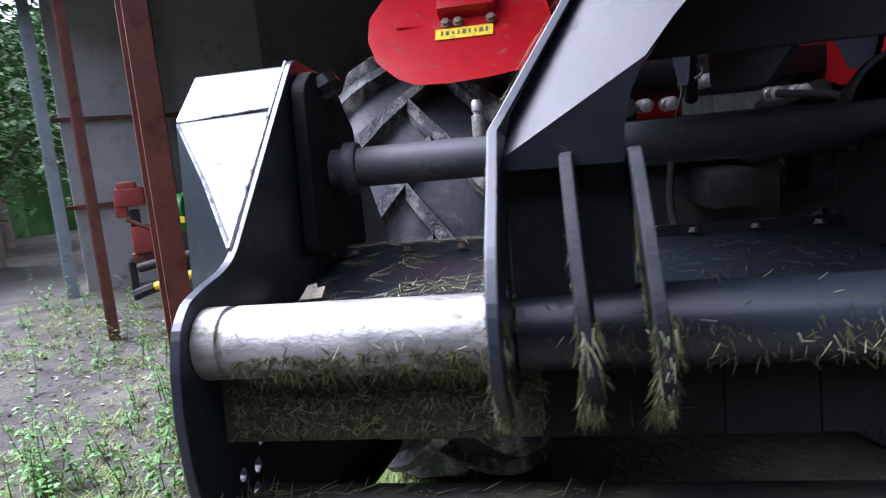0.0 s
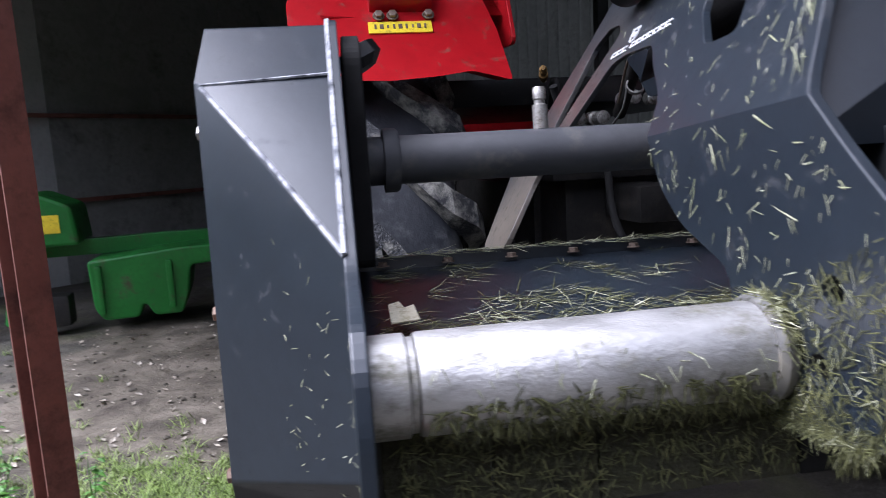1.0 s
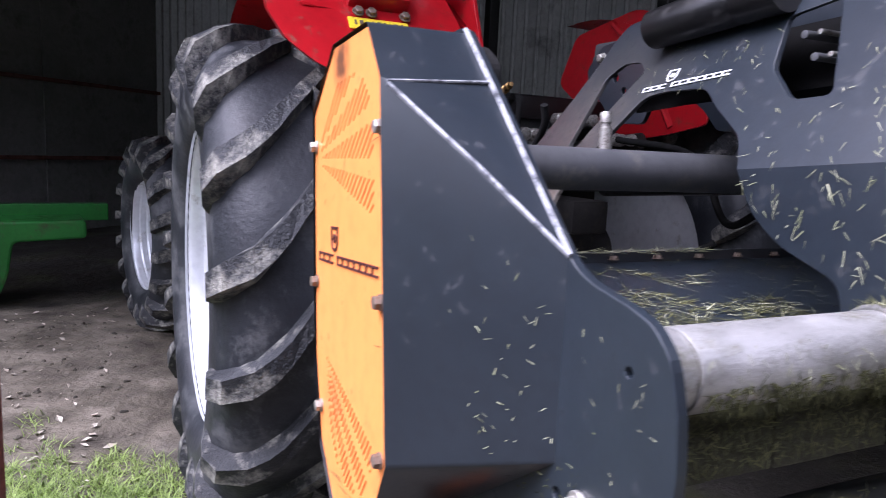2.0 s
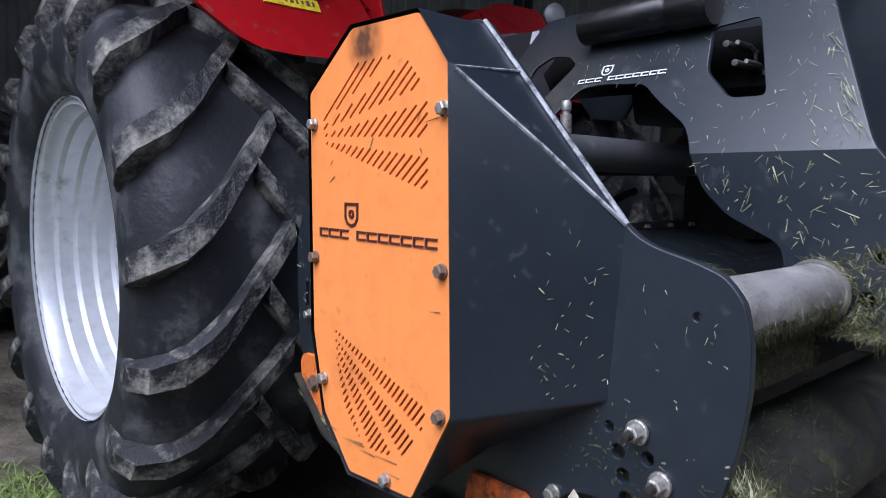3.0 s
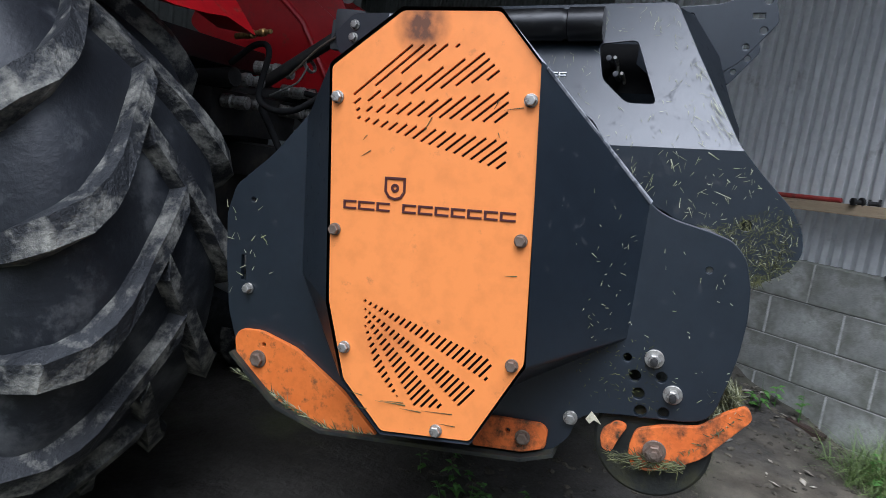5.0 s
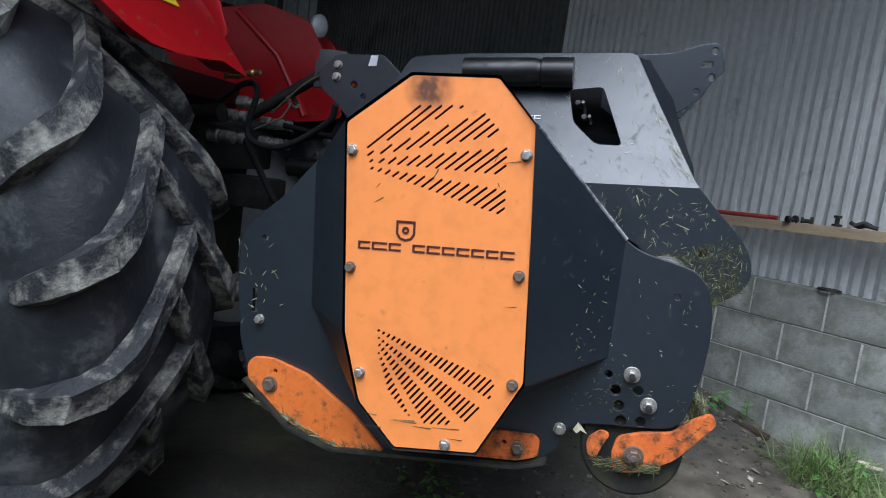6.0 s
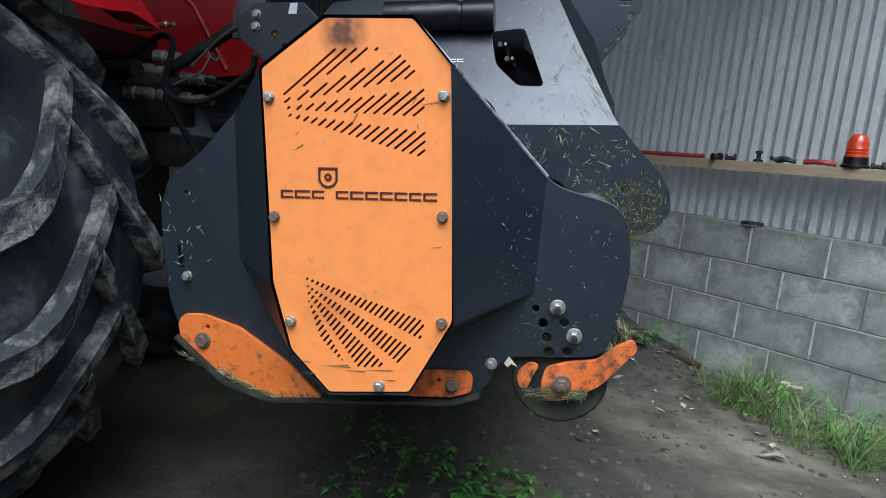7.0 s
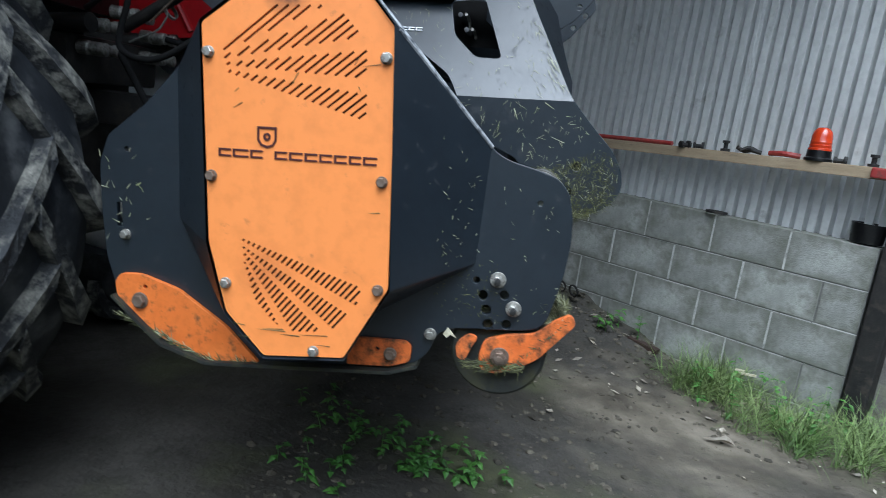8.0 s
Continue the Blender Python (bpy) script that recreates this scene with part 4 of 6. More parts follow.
        for p, q in zip(cols, cols[1:]):
            for i in range(len(p) - 1):
                bm.faces.new((p[i], q[i], q[i + 1], p[i + 1]))
        bmesh.ops.solidify(bm, geom=bm.faces[:], thickness=0.008)
        part("rear_sheet", bm, GREY, mu, smooth=12)
    # black cover added to stand in for the dark inside of the headstock
    cover = [(0.79, 0.545), (0.86, 0.635), (0.96, 0.735), (1.34, 0.735), (1.44, 0.635), (1.51, 0.545)]
    cb = bmesh.new()
    rows = []
    for v, up in ((-0.20, 0.0), (0.0, 0.006), (0.30, 0.015), (0.46, 0.015)):
        rows.append([cb.verts.new((x, v + (0.10 if w > 0.6 else 0.0), w + up)) for x, w in cover])
    for p, q in zip(rows, rows[1:]):
        for i in range(5):
            cb.faces.new((p[i], p[i + 1], q[i + 1], q[i]))
    bmesh.ops.solidify(cb, geom=cb.faces[:], thickness=0.008)
    part("headstock_cover", cb, MATTE, mu, smooth=30)
    # black skirt, also added, painting the shade below that cover
    skirt = [(0.735, 0.478), (0.78, 0.54), (0.84, 0.62), (0.95, 0.735), (1.35, 0.735), (1.46, 0.62), (1.52, 0.54), (1.565, 0.478)]
    part("headstock_skirt", sheet(skirt, [], 0.008, Matrix(((1, 0, 0, 0), (0, 0, 1, -0.24), (0, 1, 0, 0), (0, 0, 0, 1)))), MATTE, mu)
    # black roll under the top edge and the drilled bracket
    roll = lathe([(0.02, 0), (0.040, 0.002), (0.041, 0.21), (0.037, 0.215), (0.037, 0.225), (0.042, 0.228), (0.042, 0.315), (0.02, 0.317)], 28)
    part("damper_roll", roll, BLACK, mu, "black rubber-covered roll", smooth=40, m=pose(0.690, 0.290, 0.706, 0, 0, -90))
    br = [(0.30, 0.50), (0.34, 0.74), (-0.05, 0.76), (-0.20, 0.801), (-0.30, 0.805), (-0.385, 0.832), (-0.435, 0.835), (-0.452, 0.755), (-0.365, 0.653), (-0.30, 0.61), (-0.18, 0.50), (-0.05, 0.46)]
    holes = [circle(-0.42, 0.812, 0.010), circle(-0.415, 0.735, 0.010), [(-0.385, 0.766), (-0.415, 0.766), (-0.415, 0.780), (-0.385, 0.780)], circle(-0.375, 0.692, 0.009), circle(-0.23, 0.775, 0.008)]
    for x in (0.93, 1.37):
        part("drilled_bracket", sheet(rounded(br, 0.015), holes, 0.012, flank(x)), GREY, mu)
    for v, w in ((-0.04, 0.640), (-0.06, 0.600)):
        part("crossbar", lathe([(0.003, 0.715), (0.007, 0.716), (0.007, 1.56), (0.003, 1.561)], 12), DUSTY, mu, "dusty grey rod", smooth=40, m=pose(0, v, w - 0.012))
        part("lock_pin", sweep([(0.735, v - 0.014, w - 0.008), (0.795, v - 0.014, w - 0.008), (0.812, v - 0.016, w - 0.016), (0.816, v - 0.018, w - 0.040)], 0.0045, 10), ZINC, mu, "bright bent locking pin", smooth=40)
    lab = sheet([(0.650, 0.798), (0.675, 0.798), (0.685, 0.763), (0.655, 0.763)], [], 0.003, flank(0.941), 0.0005)
    part("label", lab, WHITE_MARK, mu, "torn white sticker")


make_mulcher()

# ---------------------------------------------------------------- tractor: x across, y forward, z up
TRACTOR = pose(1.12, 1.85, 0, 0, 0, 3.4)


def make_tyre(tr, x0, x1, y, r, r_rim, lugs, name, side, lug_h=0.048, steer=Matrix.Identity(4)):
    """A lugged tyre whose outer wall is at x0 and inner wall at x1."""
    w = x1 - x0
    sgn = 1 if w > 0 else -1
    w = abs(w)
    rc = r - lug_h
    prof = [(r_rim, 0.02), (r_rim + 0.03, -0.018), (r_rim + 0.09, -0.045), (rc - 0.11, -0.040), (rc - 0.035, 0.008), (rc - 0.008, 0.06), (rc, 0.12),
            (rc + 0.004, w / 2), (rc, w - 0.12), (rc - 0.008, w - 0.06), (rc - 0.035, w - 0.018), (rc - 0.10, w + 0.006), (r_rim + 0.10, w + 0.012), (r_rim, w - 0.02)]
    bm = lathe([(a, x0 + sgn * b) for a, b in prof], 72, closed=True)
    ty = part(name, bm, RUBBER, tr, smooth=50, m=steer @ pose(0, y, r - 0.018))
    lb = bmesh.new()
    rings = []
    wear = random.Random(int(r * 100))
    # the lug's path over the side wall, round the shoulder and across the tread: place, radius, outward way, height, turn, half width
    low = r_rim + 0.55 * (rc - r_rim)
    path = [(-0.040, low - 0.045, -1.0, 0.0, 0.004, -0.085, 0.020), (-0.040, low, -1.0, 0.12, 0.022, -0.07, 0.027), (-0.034, rc - 0.085, -0.92, 0.38, 0.040, -0.045, 0.031),
            (-0.006, rc - 0.040, -0.72, 0.70, 0.048, -0.02, 0.034), (0.045, rc - 0.012, -0.28, 0.96, lug_h, 0.02, 0.036)]
    for i in range(1, 8):
        u = i / 7
        path.append((0.045 + u * (w * 0.57 - 0.045), rc - 0.004, 0.0, 1.0, lug_h + 0.002, 0.02 + 0.40 * u ** 1.1, 0.036 - 0.007 * u))
    for xx, rad, ox, orad, h, ang, half in path:
        ring = []
        for up, dh in ((-0.012, -half - 0.013), (h, -half), (h, half), (-0.012, half + 0.013)):
            th = ang + dh / max(rad, 0.3) + wear.uniform(-0.004, 0.004)
            k = rad + orad * up + wear.uniform(-0.003, 0.003)
            ring.append(lb.verts.new((x0 + sgn * (xx + ox * up), -k * math.cos(th), k * math.sin(th))))
        rings.append(ring)
    for a, b in zip(rings, rings[1:]):
        for k in range(4):
            lb.faces.new((a[k], a[(k + 1) % 4], b[(k + 1) % 4], b[k]))
    lb.faces.new(rings[0])
    lb.faces.new(rings[-1])
    bmesh.ops.bevel(lb, geom=[e for e in lb.edges if e.calc_face_angle(0) > 0.6], offset=0.006, segments=1, affect="EDGES")
    bmesh.ops.recalc_face_normals(lb, faces=lb.faces)
    me = bpy.data.meshes.new("tread_lug")
    lb.to_mesh(me)
    lb.free()
    me.materials.append(LUG)
    me2 = me.copy()
    mid = 2 * x0 + sgn * w
    me2.transform(Matrix(((-1, 0, 0, mid), (0, 1, 0, 0), (0, 0, 1, 0), (0, 0, 0, 1))))
    me2.flip_normals()
    for k in range(lugs):
        a = 360 * k / lugs
        part("tread_lug", me, None, ty, m=pose(0, 0, 0, a + side))
        part("tread_lug", me2, None, ty, m=pose(0, 0, 0, a + side + 180 / lugs))
    return ty


def make_rim(tr, x0, sgn, y, z, r, name, studs=True, steer=Matrix.Identity(4)):
    k = r / 0.545
    prof = [(0.545, 0.0), (0.548, 0.012), (0.535, 0.022), (0.522, 0.018), (0.512, 0.030), (0.508, 0.075), (0.494, 0.090), (0.491, 0.140), (0.478, 0.155), (0.475, 0.205),
            (0.462, 0.220), (0.460, 0.270), (0.448, 0.285), (0.446, 0.335), (0.435, 0.350), (0.430, 0.400), (0.40, 0.415), (0.34, 0.37), (0.265, 0.290), (0.25, 0.262), (0.115, 0.255), (0.10, 0.20), (0.03, 0.195)]
    bm = lathe([(a * k, x0 + sgn * b * k) for a, b in prof] + [(0.03 * k, x0 + sgn * 0.44 * k), (0.545 * k, x0 + sgn * 0.44 * k)], 64, caps=())
    rm = part(name, bm, RIM, tr, smooth=35, m=steer @ pose(0, y, z))
    if studs:
        me = hex_bolt(0.013, 0.022, 1.3, 0.018)
        for i in range(8):
            a = 2 * math.pi * i / 8
            part("stud", me, DARK, rm, m=pose(x0 + sgn * 0.252, 0.205 * math.cos(a), 0.205 * math.sin(a), 0, 0, 0 if sgn > 0 else 180))
    return rm


def make_tractor():
    tr = empty("tractor", TRACTOR, "red farm tractor with dusty lugged tyres parked in the shed", "tractor")
    for s in (-1, 1):
        x_out, x_in = s * 1.185, s * 0.63
        set_in = pose(s * 1.2185, -0.058, 0, 0, 0, 1.5 * s) @ pose(-x_out, 0, 0)
        make_tyre(tr, x_out, x_in, 0.0, 0.87, 0.515, 17, "rear_tyre", 10, 0.048, set_in)
        make_rim(tr, x_out, -s, 0.0, 0.852, 0.520, "rear_rim", True, set_in)
        xo, xi = s * 1.24, s * 0.82
        steer = pose(s * 0.82, 2.55, 0, 0, 0, 8) @ pose(-s * 0.82, -2.55, 0)
        make_tyre(tr, xo, xi, 2.55, 0.68, 0.39, 18, "front_tyre", 5, 0.04, steer)
        make_rim(tr, xo, -s, 2.55, 0.68, 0.40, "front_rim", False, steer)
        make_fender(tr, s)
    # body: axle, gearbox, belly, bonnet, cab
    ax = lathe([(0.02, -0.62), (0.16, -0.60), (0.13, -0.30), (0.20, -0.22), (0.20, 0.22), (0.13, 0.30), (0.16, 0.60), (0.02, 0.62)], 32)
    part("rear_axle", ax, DARK, tr, smooth=40, m=pose(0, 0.0, 0.87))
    part("gearbox", box(0.52, 1.3, 0.62, 0.05, (0, 0.45, 0.87)), DARK, tr, smooth=40)
    part("engine_block", box(0.46, 1.5, 0.55, 0.05, (0, 2.0, 0.95)), DARK, tr, smooth=40)
    part("bonnet", box(0.82, 1.55, 0.55, 0.09, (0, 2.35, 1.48)), RED, tr, smooth=40)
    for x in (-0.72, 0.72):
        for y in (-0.25, 1.25):
            part("cab_pillar", box(0.07, 0.07, 1.25, 0.01, (x, y, 2.15)), BLACK, tr)
    part("cab_roof", box(1.6, 1.75, 0.14, 0.05, (0, 0.5, 2.83)), BLACK, tr, smooth=40)
    part("cab_floor", box(1.45, 1.5, 0.10, 0.02, (0, 0.5, 1.52)), BLACK, tr, smooth=40)
    # rear hitch castings, valves and hoses
    rear = bmesh.new()
    box(0.46, 0.26, 0.50, 0.03, (0, -0.32, 0.98), rear)
    box(0.60, 0.14, 0.16, 0.02, (0, -0.45, 1.28), rear)
    box(0.16, 0.30, 0.12, 0.02, (0.0, -0.55, 1.12), rear)
    part("rear_casting", rear, DARK, tr, smooth=40)
    coupler = bmesh.new()
    lathe([(0.01, 0.0), (0.024, 0.004), (0.024, 0.04), (0.018, 0.045), (0.018, 0.075), (0.022, 0.08), (0.022, 0.10), (0.01, 0.104)], 16, bm=coupler)
    cm = bpy.data.meshes.new("coupler")
    bmesh.ops.recalc_face_normals(coupler, faces=coupler.faces)
    coupler.to_mesh(cm)
    coupler.free()
    for i, (x, z) in enumerate(((-0.24, 1.40), (-0.16, 1.40), (-0.24, 1.32), (-0.16, 1.32), (0.16, 1.40), (0.24, 1.40), (0.16, 1.32), (0.24, 1.32), (0.05, 1.46), (-0.05, 1.46))):
        part("hydraulic_coupler", cm.copy() if i % 3 else cm, RUST_BOLT if i % 3 else ZINC, tr, "dull hydraulic coupler" if i % 3 else "bright hydraulic coupler", m=pose(x, -0.52, z, 0, 0, -90))
    hoses = (((-0.16, -0.62, 1.32), (-0.22, -0.85, 1.05), (-0.10, -1.0, 0.95), (0.05, -1.2, 1.10)),
             ((0.16, -0.62, 1.40), (0.25, -0.9, 1.35), (0.20, -1.1, 1.15), (0.1, -1.3, 1.2)))
    for h in hoses:
        part("hose", sweep(h, 0.012, 10, tight=8), MATTE, tr, "black hydraulic hose", smooth=60)
    for s in (-1, 1):
        part("lower_link", sweep([(s * 0.30, -0.15, 0.72), (s * 0.42, -0.75, 0.80), (s * 0.45, -1.12, 0.92)], 0.034, 12), LINK, tr, "dusty grey lower link", smooth=40)
        part("lift_arm", sweep([(s * 0.24, -0.25, 1.36), (s * 0.30, -0.60, 1.40)], 0.032, 12), DARK, tr, smooth=40)
    kn = box(0.05, 0.11, 0.085, 0.02, (-0.17, -0.94, 1.630))
    box(0.04, 0.05, 0.10, 0.012, (-0.17, -0.90, 1.585), kn)
    part("link_hook", kn, DUSTY, tr, "worn grey cast hook", smooth=40)
    tl = part("top_link", sweep([(-0.097, -0.60, 1.41), (-0.172, -0.90, 1.585)], 0.021, 16), DARK, tr, "black top link bar", smooth=40)
    part("clamp_ring", lathe([(0.023, 0.0), (0.028, 0.001), (0.028, 0.012), (0.023, 0.013)], 24, closed=True), ZINC, tl, "bright clamp ring", smooth=40, m=pose(-0.136, -0.779, 1.476) @ pose(0, 0, 0, 0, 0, 255) @ pose(0, 0, 0, 0, -30, 0))
    part("release_cable", sweep([(-0.205, -0.924, 1.587), (-0.19, -0.84, 1.537), (-0.163, -0.727, 1.437)], 0.004, 8, tight=6), RUST_BOLT, tr, "rusty release cable", smooth=60)
    part("release_cable", sweep([(-0.167, -0.793, 1.473), (-0.166, -0.77, 1.43), (-0.165, -0.747, 1.407), (-0.159, -0.653, 1.359)], 0.0035, 8, tight=6), LINK, tr, "bare wire", smooth=60)
    part("hose", sweep([(-0.33, -0.60, 1.44), (-0.362, -0.706, 1.503), (-0.365, -0.756, 1.484), (-0.364, -0.736, 1.336), (-0.423, -0.883, 1.309), (-0.484, -1.057, 1.402), (-0.51, -1.09, 1.46)], 0.010, 12, tight=8), MATTE, tr, "black hydraulic hose", smooth=60)
    hose_end = lathe([(0.005, 0), (0.010, 0.002), (0.010, 0.05), (0.014, 0.052), (0.014, 0.085), (0.009, 0.088), (0.009, 0.12), (0.012, 0.122), (0.012, 0.14), (0.007, 0.145), (0.007, 0.17)], 12)
    part("hose_fitting", hose_end, ORANGE_BRASS, tr, "brass hose fitting", smooth=40, m=pose(-0.36, -0.63, 1.522) @ pose(0, 0, 0, 0, 0, 249) @ pose(0, 0, 0, 0, -6, 0))


def tail_y(x, z):
    return -0.618 + (z - 1.71) * 0.8 + (x - 0.8) * 0.059


def make_fender(tr, s):
    """Mudguard: a curved shell with a blunt tail plate that hangs behind the tyre."""
    x_out, x_in = 1.02, 0.46
    tail = [(1.115, 1.77), (1.115, 1.69), (1.08, 1.61), (1.01, 1.55), (0.95, 1.524), (0.85, 1.519), (0.72, 1.527), (0.62, 1.540), (0.512, 1.508), (0.515, 1.667), (0.53, 1.76), (0.56, 1.90), (1.03, 1.90)]
    bm = bmesh.new()
    front, back = [], []
    loop = rounded(tail, 0.012, 3)
    for x, z in loop:
        y = tail_y(x, z)
        front.append(bm.verts.new((s * x, y, z)))
        back.append(bm.verts.new((s * x, y + 0.05 + 0.15 * (x_out - x), z + 0.01)))
    bm.faces.new(front)
    bm.faces.new(back)
    n = len(loop)
    for i in range(n):
        bm.faces.new((front[i], front[(i + 1) % n], back[(i + 1) % n], back[i]))
    bmesh.ops.triangulate(bm, faces=[f for f in bm.faces if len(f.verts) > 4])
    part("mudguard_tail", bm, RED, tr, "glossy red mudguard tail", smooth=30)
    arc = bmesh.new()
    rows = []
    for j in range(5):
        x = x_out - (x_out - x_in) * j / 4
        rows.append([arc.verts.new((s * x, -0.98 * math.cos(a), 0.90 + 1.04 * math.sin(a))) for a in [radians(52 + i * (4.5 if s > 0 else 9)) for i in range(11)]])
    for a, b in zip(rows, rows[1:]):
        for i in range(10):
            arc.faces.new((a[i], a[i + 1], b[i + 1], b[i]))
    bmesh.ops.solidify(arc, geom=arc.faces[:], thickness=0.014)
    part("mudguard", arc, RED, tr, smooth=50)
    wide = [(-0.765, 1.47), (-0.66, 1.73), (-0.55, 1.89), (-0.33, 1.945), (0.05, 1.88), (0.16, 1.67), (-0.16, 1.46), (-0.36, 1.41), (-0.55, 1.43)]
    short = [(-0.70, 1.62), (-0.58, 1.92), (-0.3, 1.96), (0.09, 1.92), (0.09, 1.66)]
    inner = sheet(rounded(wide if s > 0 else short, 0.04), [], 0.012, flank(s * 0.47))
    sd = part("mudguard_side", inner, RED, tr)
    if s > 0:
        part("pressed_rib", sweep([(s * 0.466, -0.20, 1.90), (s * 0.466, -0.42, 1.72), (s * 0.466, -0.58, 1.46)], 0.016, 8), RED, sd, smooth=40)
    # lamp block with bolts over a yellow decal
    def on_tail(x, z, off):
        return (s * x, tail_y(x, z) - off, z)
    lay = pose(0, 0, 0, 0, 0, 3.4 * s) @ pose(0, 0, 0, -38.7)
    lamp = box(0.19, 0.07, 0.12, 0.02, (0, 0, 0), m=Matrix.Translation(on_tail(0.785, 1.790, 0.02)) @ lay)
    lp = part("lamp_bracket", lamp, RED, tr, "dark red lamp bracket", smooth=40)
    b = hex_bolt(0.012, 0.014)
    for x in (0.855, 0.815, 0.71):
        part("bolt", b, RUST_BOLT, lp, m=Matrix.Translation(on_tail(x, 1.718, 0.012)) @ lay @ pose(0, 0, 0, 0, 0, 90))
    dec = box(0.185, 0.004, 0.046, 0.0005, (0, 0, 0), m=Matrix.Translation(on_tail(0.797, 1.682, 0.004)) @ lay)
    dc = part("decal", dec, YELLOW, tr, "scuffed yellow warning decal")
    bars = bmesh.new()
    for k in range(9):
        box(0.006 + 0.005 * (k % 3 == 1), 0.002, 0.018 - 0.006 * (k % 4 == 2), 0, (-0.072 + k * 0.018, 0, 0.004), bars, Matrix.Translation(on_tail(0.797, 1.682, 0.0075)) @ lay)
    part("lettering", bars, RUST_BOLT, dc, "unreadable dark marks")
    lens = lathe([(0.02, 0), (0.05, 0.004), (0.052, 0.02), (0.035, 0.034), (0.02, 0.036)], 24)
    part("work_lamp", lens, RIM, tr, "round grey lamp", smooth=40, m=pose(s * 0.56, -0.555, 1.885, 0, 0, -110))


make_tractor()

# ---------------------------------------------------------------- machines stored in the shed
def make_green_mower():
    g = empty("mower", pose(-2.19, 5.3, 0, 0, 0, 8), "green mower with a yellow decal parked in the shed", "mower")
    deck = [(-0.33, 0.60), (-0.31, 0.20), (-0.25, 0.10), (0.02, 0.10), (0.06, 0.20), (0.09, 0.20), (0.14, 0.10), (0.36, 0.10), (0.42, 0.25), (0.46, 0.50), (0.95, 0.52), (0.95, 0.66), (0.40, 0.66)]
    part("deck", sheet(rounded(deck, 0.04), [], 0.8, Matrix(((1, 0, 0, 0.55), (0, 0, 1, 0), (0, 1, 0, 0), (0, 0, 0, 1))), 0.02), GREEN, g)
    for x in (0.30, 0.84):
        part("deck_rib", box(0.05, 0.06, 0.40, 0.02, (x, -0.41, 0.36)), GREEN, g)
    hood = [(-0.55, 0.72), (-0.50, 1.12), (0.15, 1.18), (0.42, 1.05), (0.45, 0.72)]
    part("hood", sheet(rounded(hood, 0.05), [], 0.6, Matrix(((1, 0, 0, -0.3), (0, 0, 1, 0.1), (0, 1, 0, 0), (0, 0, 0, 1))), 0.03), GREEN, g)
    part("decal", box(0.20, 0.006, 0.15, 0.001, (-0.08, -0.205, 0.91)), YELLOW, g)
    part("chute", sweep([(-0.24, -0.22, 0.74), (-0.27, -0.26, 0.55), (-0.33, -0.27, 0.35), (-0.38, -0.25, 0.12)], 0.075, 10, tight=4), GREEN, g, smooth=50)
    part("end_cap", lathe([(0.02, 0), (0.12, 0.02), (0.14, 0.08), (0.14, 0.20), (0.05, 0.24)], 16), GREEN, g, smooth=40, m=pose(-0.98, -0.14, 0.95))
    part("band", box(0.22, 0.02, 0.06, 0.004, (-0.86, -0.29, 0.85)), YELLOW, g)
    part("shaft_guard", sweep([(-1.20, -0.14, 0.20), (-0.55, -0.20, 0.36)], 0.045, 12), YELLOW, g, "faded yellow shaft guard", smooth=40)
    part("joint", sweep([(-1.42, -0.11, 0.13), (-1.20, -0.14, 0.20)], 0.055, 8), DARK, g, smooth=40)
    part("mower_gearbox", box(0.32, 0.24, 0.26, 0.04, (-0.12, -0.20, 0.20)), DARK, g, smooth=40)
    part("stand", sweep([(-0.55, -0.15, 0.72), (-0.62, -0.2, 0.40), (-0.60, -0.22, 0.03)], 0.035, 8), GREEN, g, smooth=40)
    part("drawbar", sweep([(-0.6, 0, 0.5), (-1.0, 0.1, 0.45), (-1.5, 0.2, 0.35)], 0.05, 10), DARK, g, smooth=40)
    part("frame_beam", box(2.2, 0.12, 0.14, 0.01, (0.6, 0.1, 0.68)), GREEN, g)


def make_red_implement():
    g = empty("implement", pose(-3.85, 5.60, 0, 0, 0, 30), "rusty red implement standing by the end wall", "implement")
    part("frame", box(0.42, 0.20, 0.10, 0.02, (0.10, 0, 0.42)), RUSTY, g, smooth=40)
    body = box(0.36, 0.30, 0.30, 0.05, (0.10, 0, 0.62))
    box(0.16, 0.22, 0.12, 0.02, (0.30, -0.02, 0.52), body)
    part("body", body, RED_TOOL, g, "faded orange-red housing", smooth=40)
    cap = box(0.30, 0.24, 0.20, 0.05, (-0.04, 0.0, 1.08))
    box(0.20, 0.20, 0.12, 0.04, (-0.06, 0.0, 1.18), cap)
    box(0.12, 0.16, 0.18, 0.02, (-0.14, 0.0, 0.96), cap)
    part("cover", cap, RED_TOOL, g, smooth=40)
    part("neck", box(0.10, 0.12, 0.22, 0.02, (-0.02, 0, 0.83)), DARK, g, smooth=40)
    part("bracket", box(0.05, 0.16, 0.34, 0.01, (0.16, 0.02, 0.98)), DARK, g)
    part("lever", sweep([(-0.10, -0.12, 0.85), (0.18, -0.16, 0.72), (0.42, -0.15, 0.78)], 0.022, 8, tight=4), RUSTY, g, smooth=40)
    for x, y in ((-0.12, -0.14), (-0.12, 0.14), (0.30, -0.14), (0.30, 0.14)):
        part("leg", box(0.05, 0.05, 0.42, 0.006, (x, y, 0.19)), DARK, g)


make_green_mower()
make_red_implement()


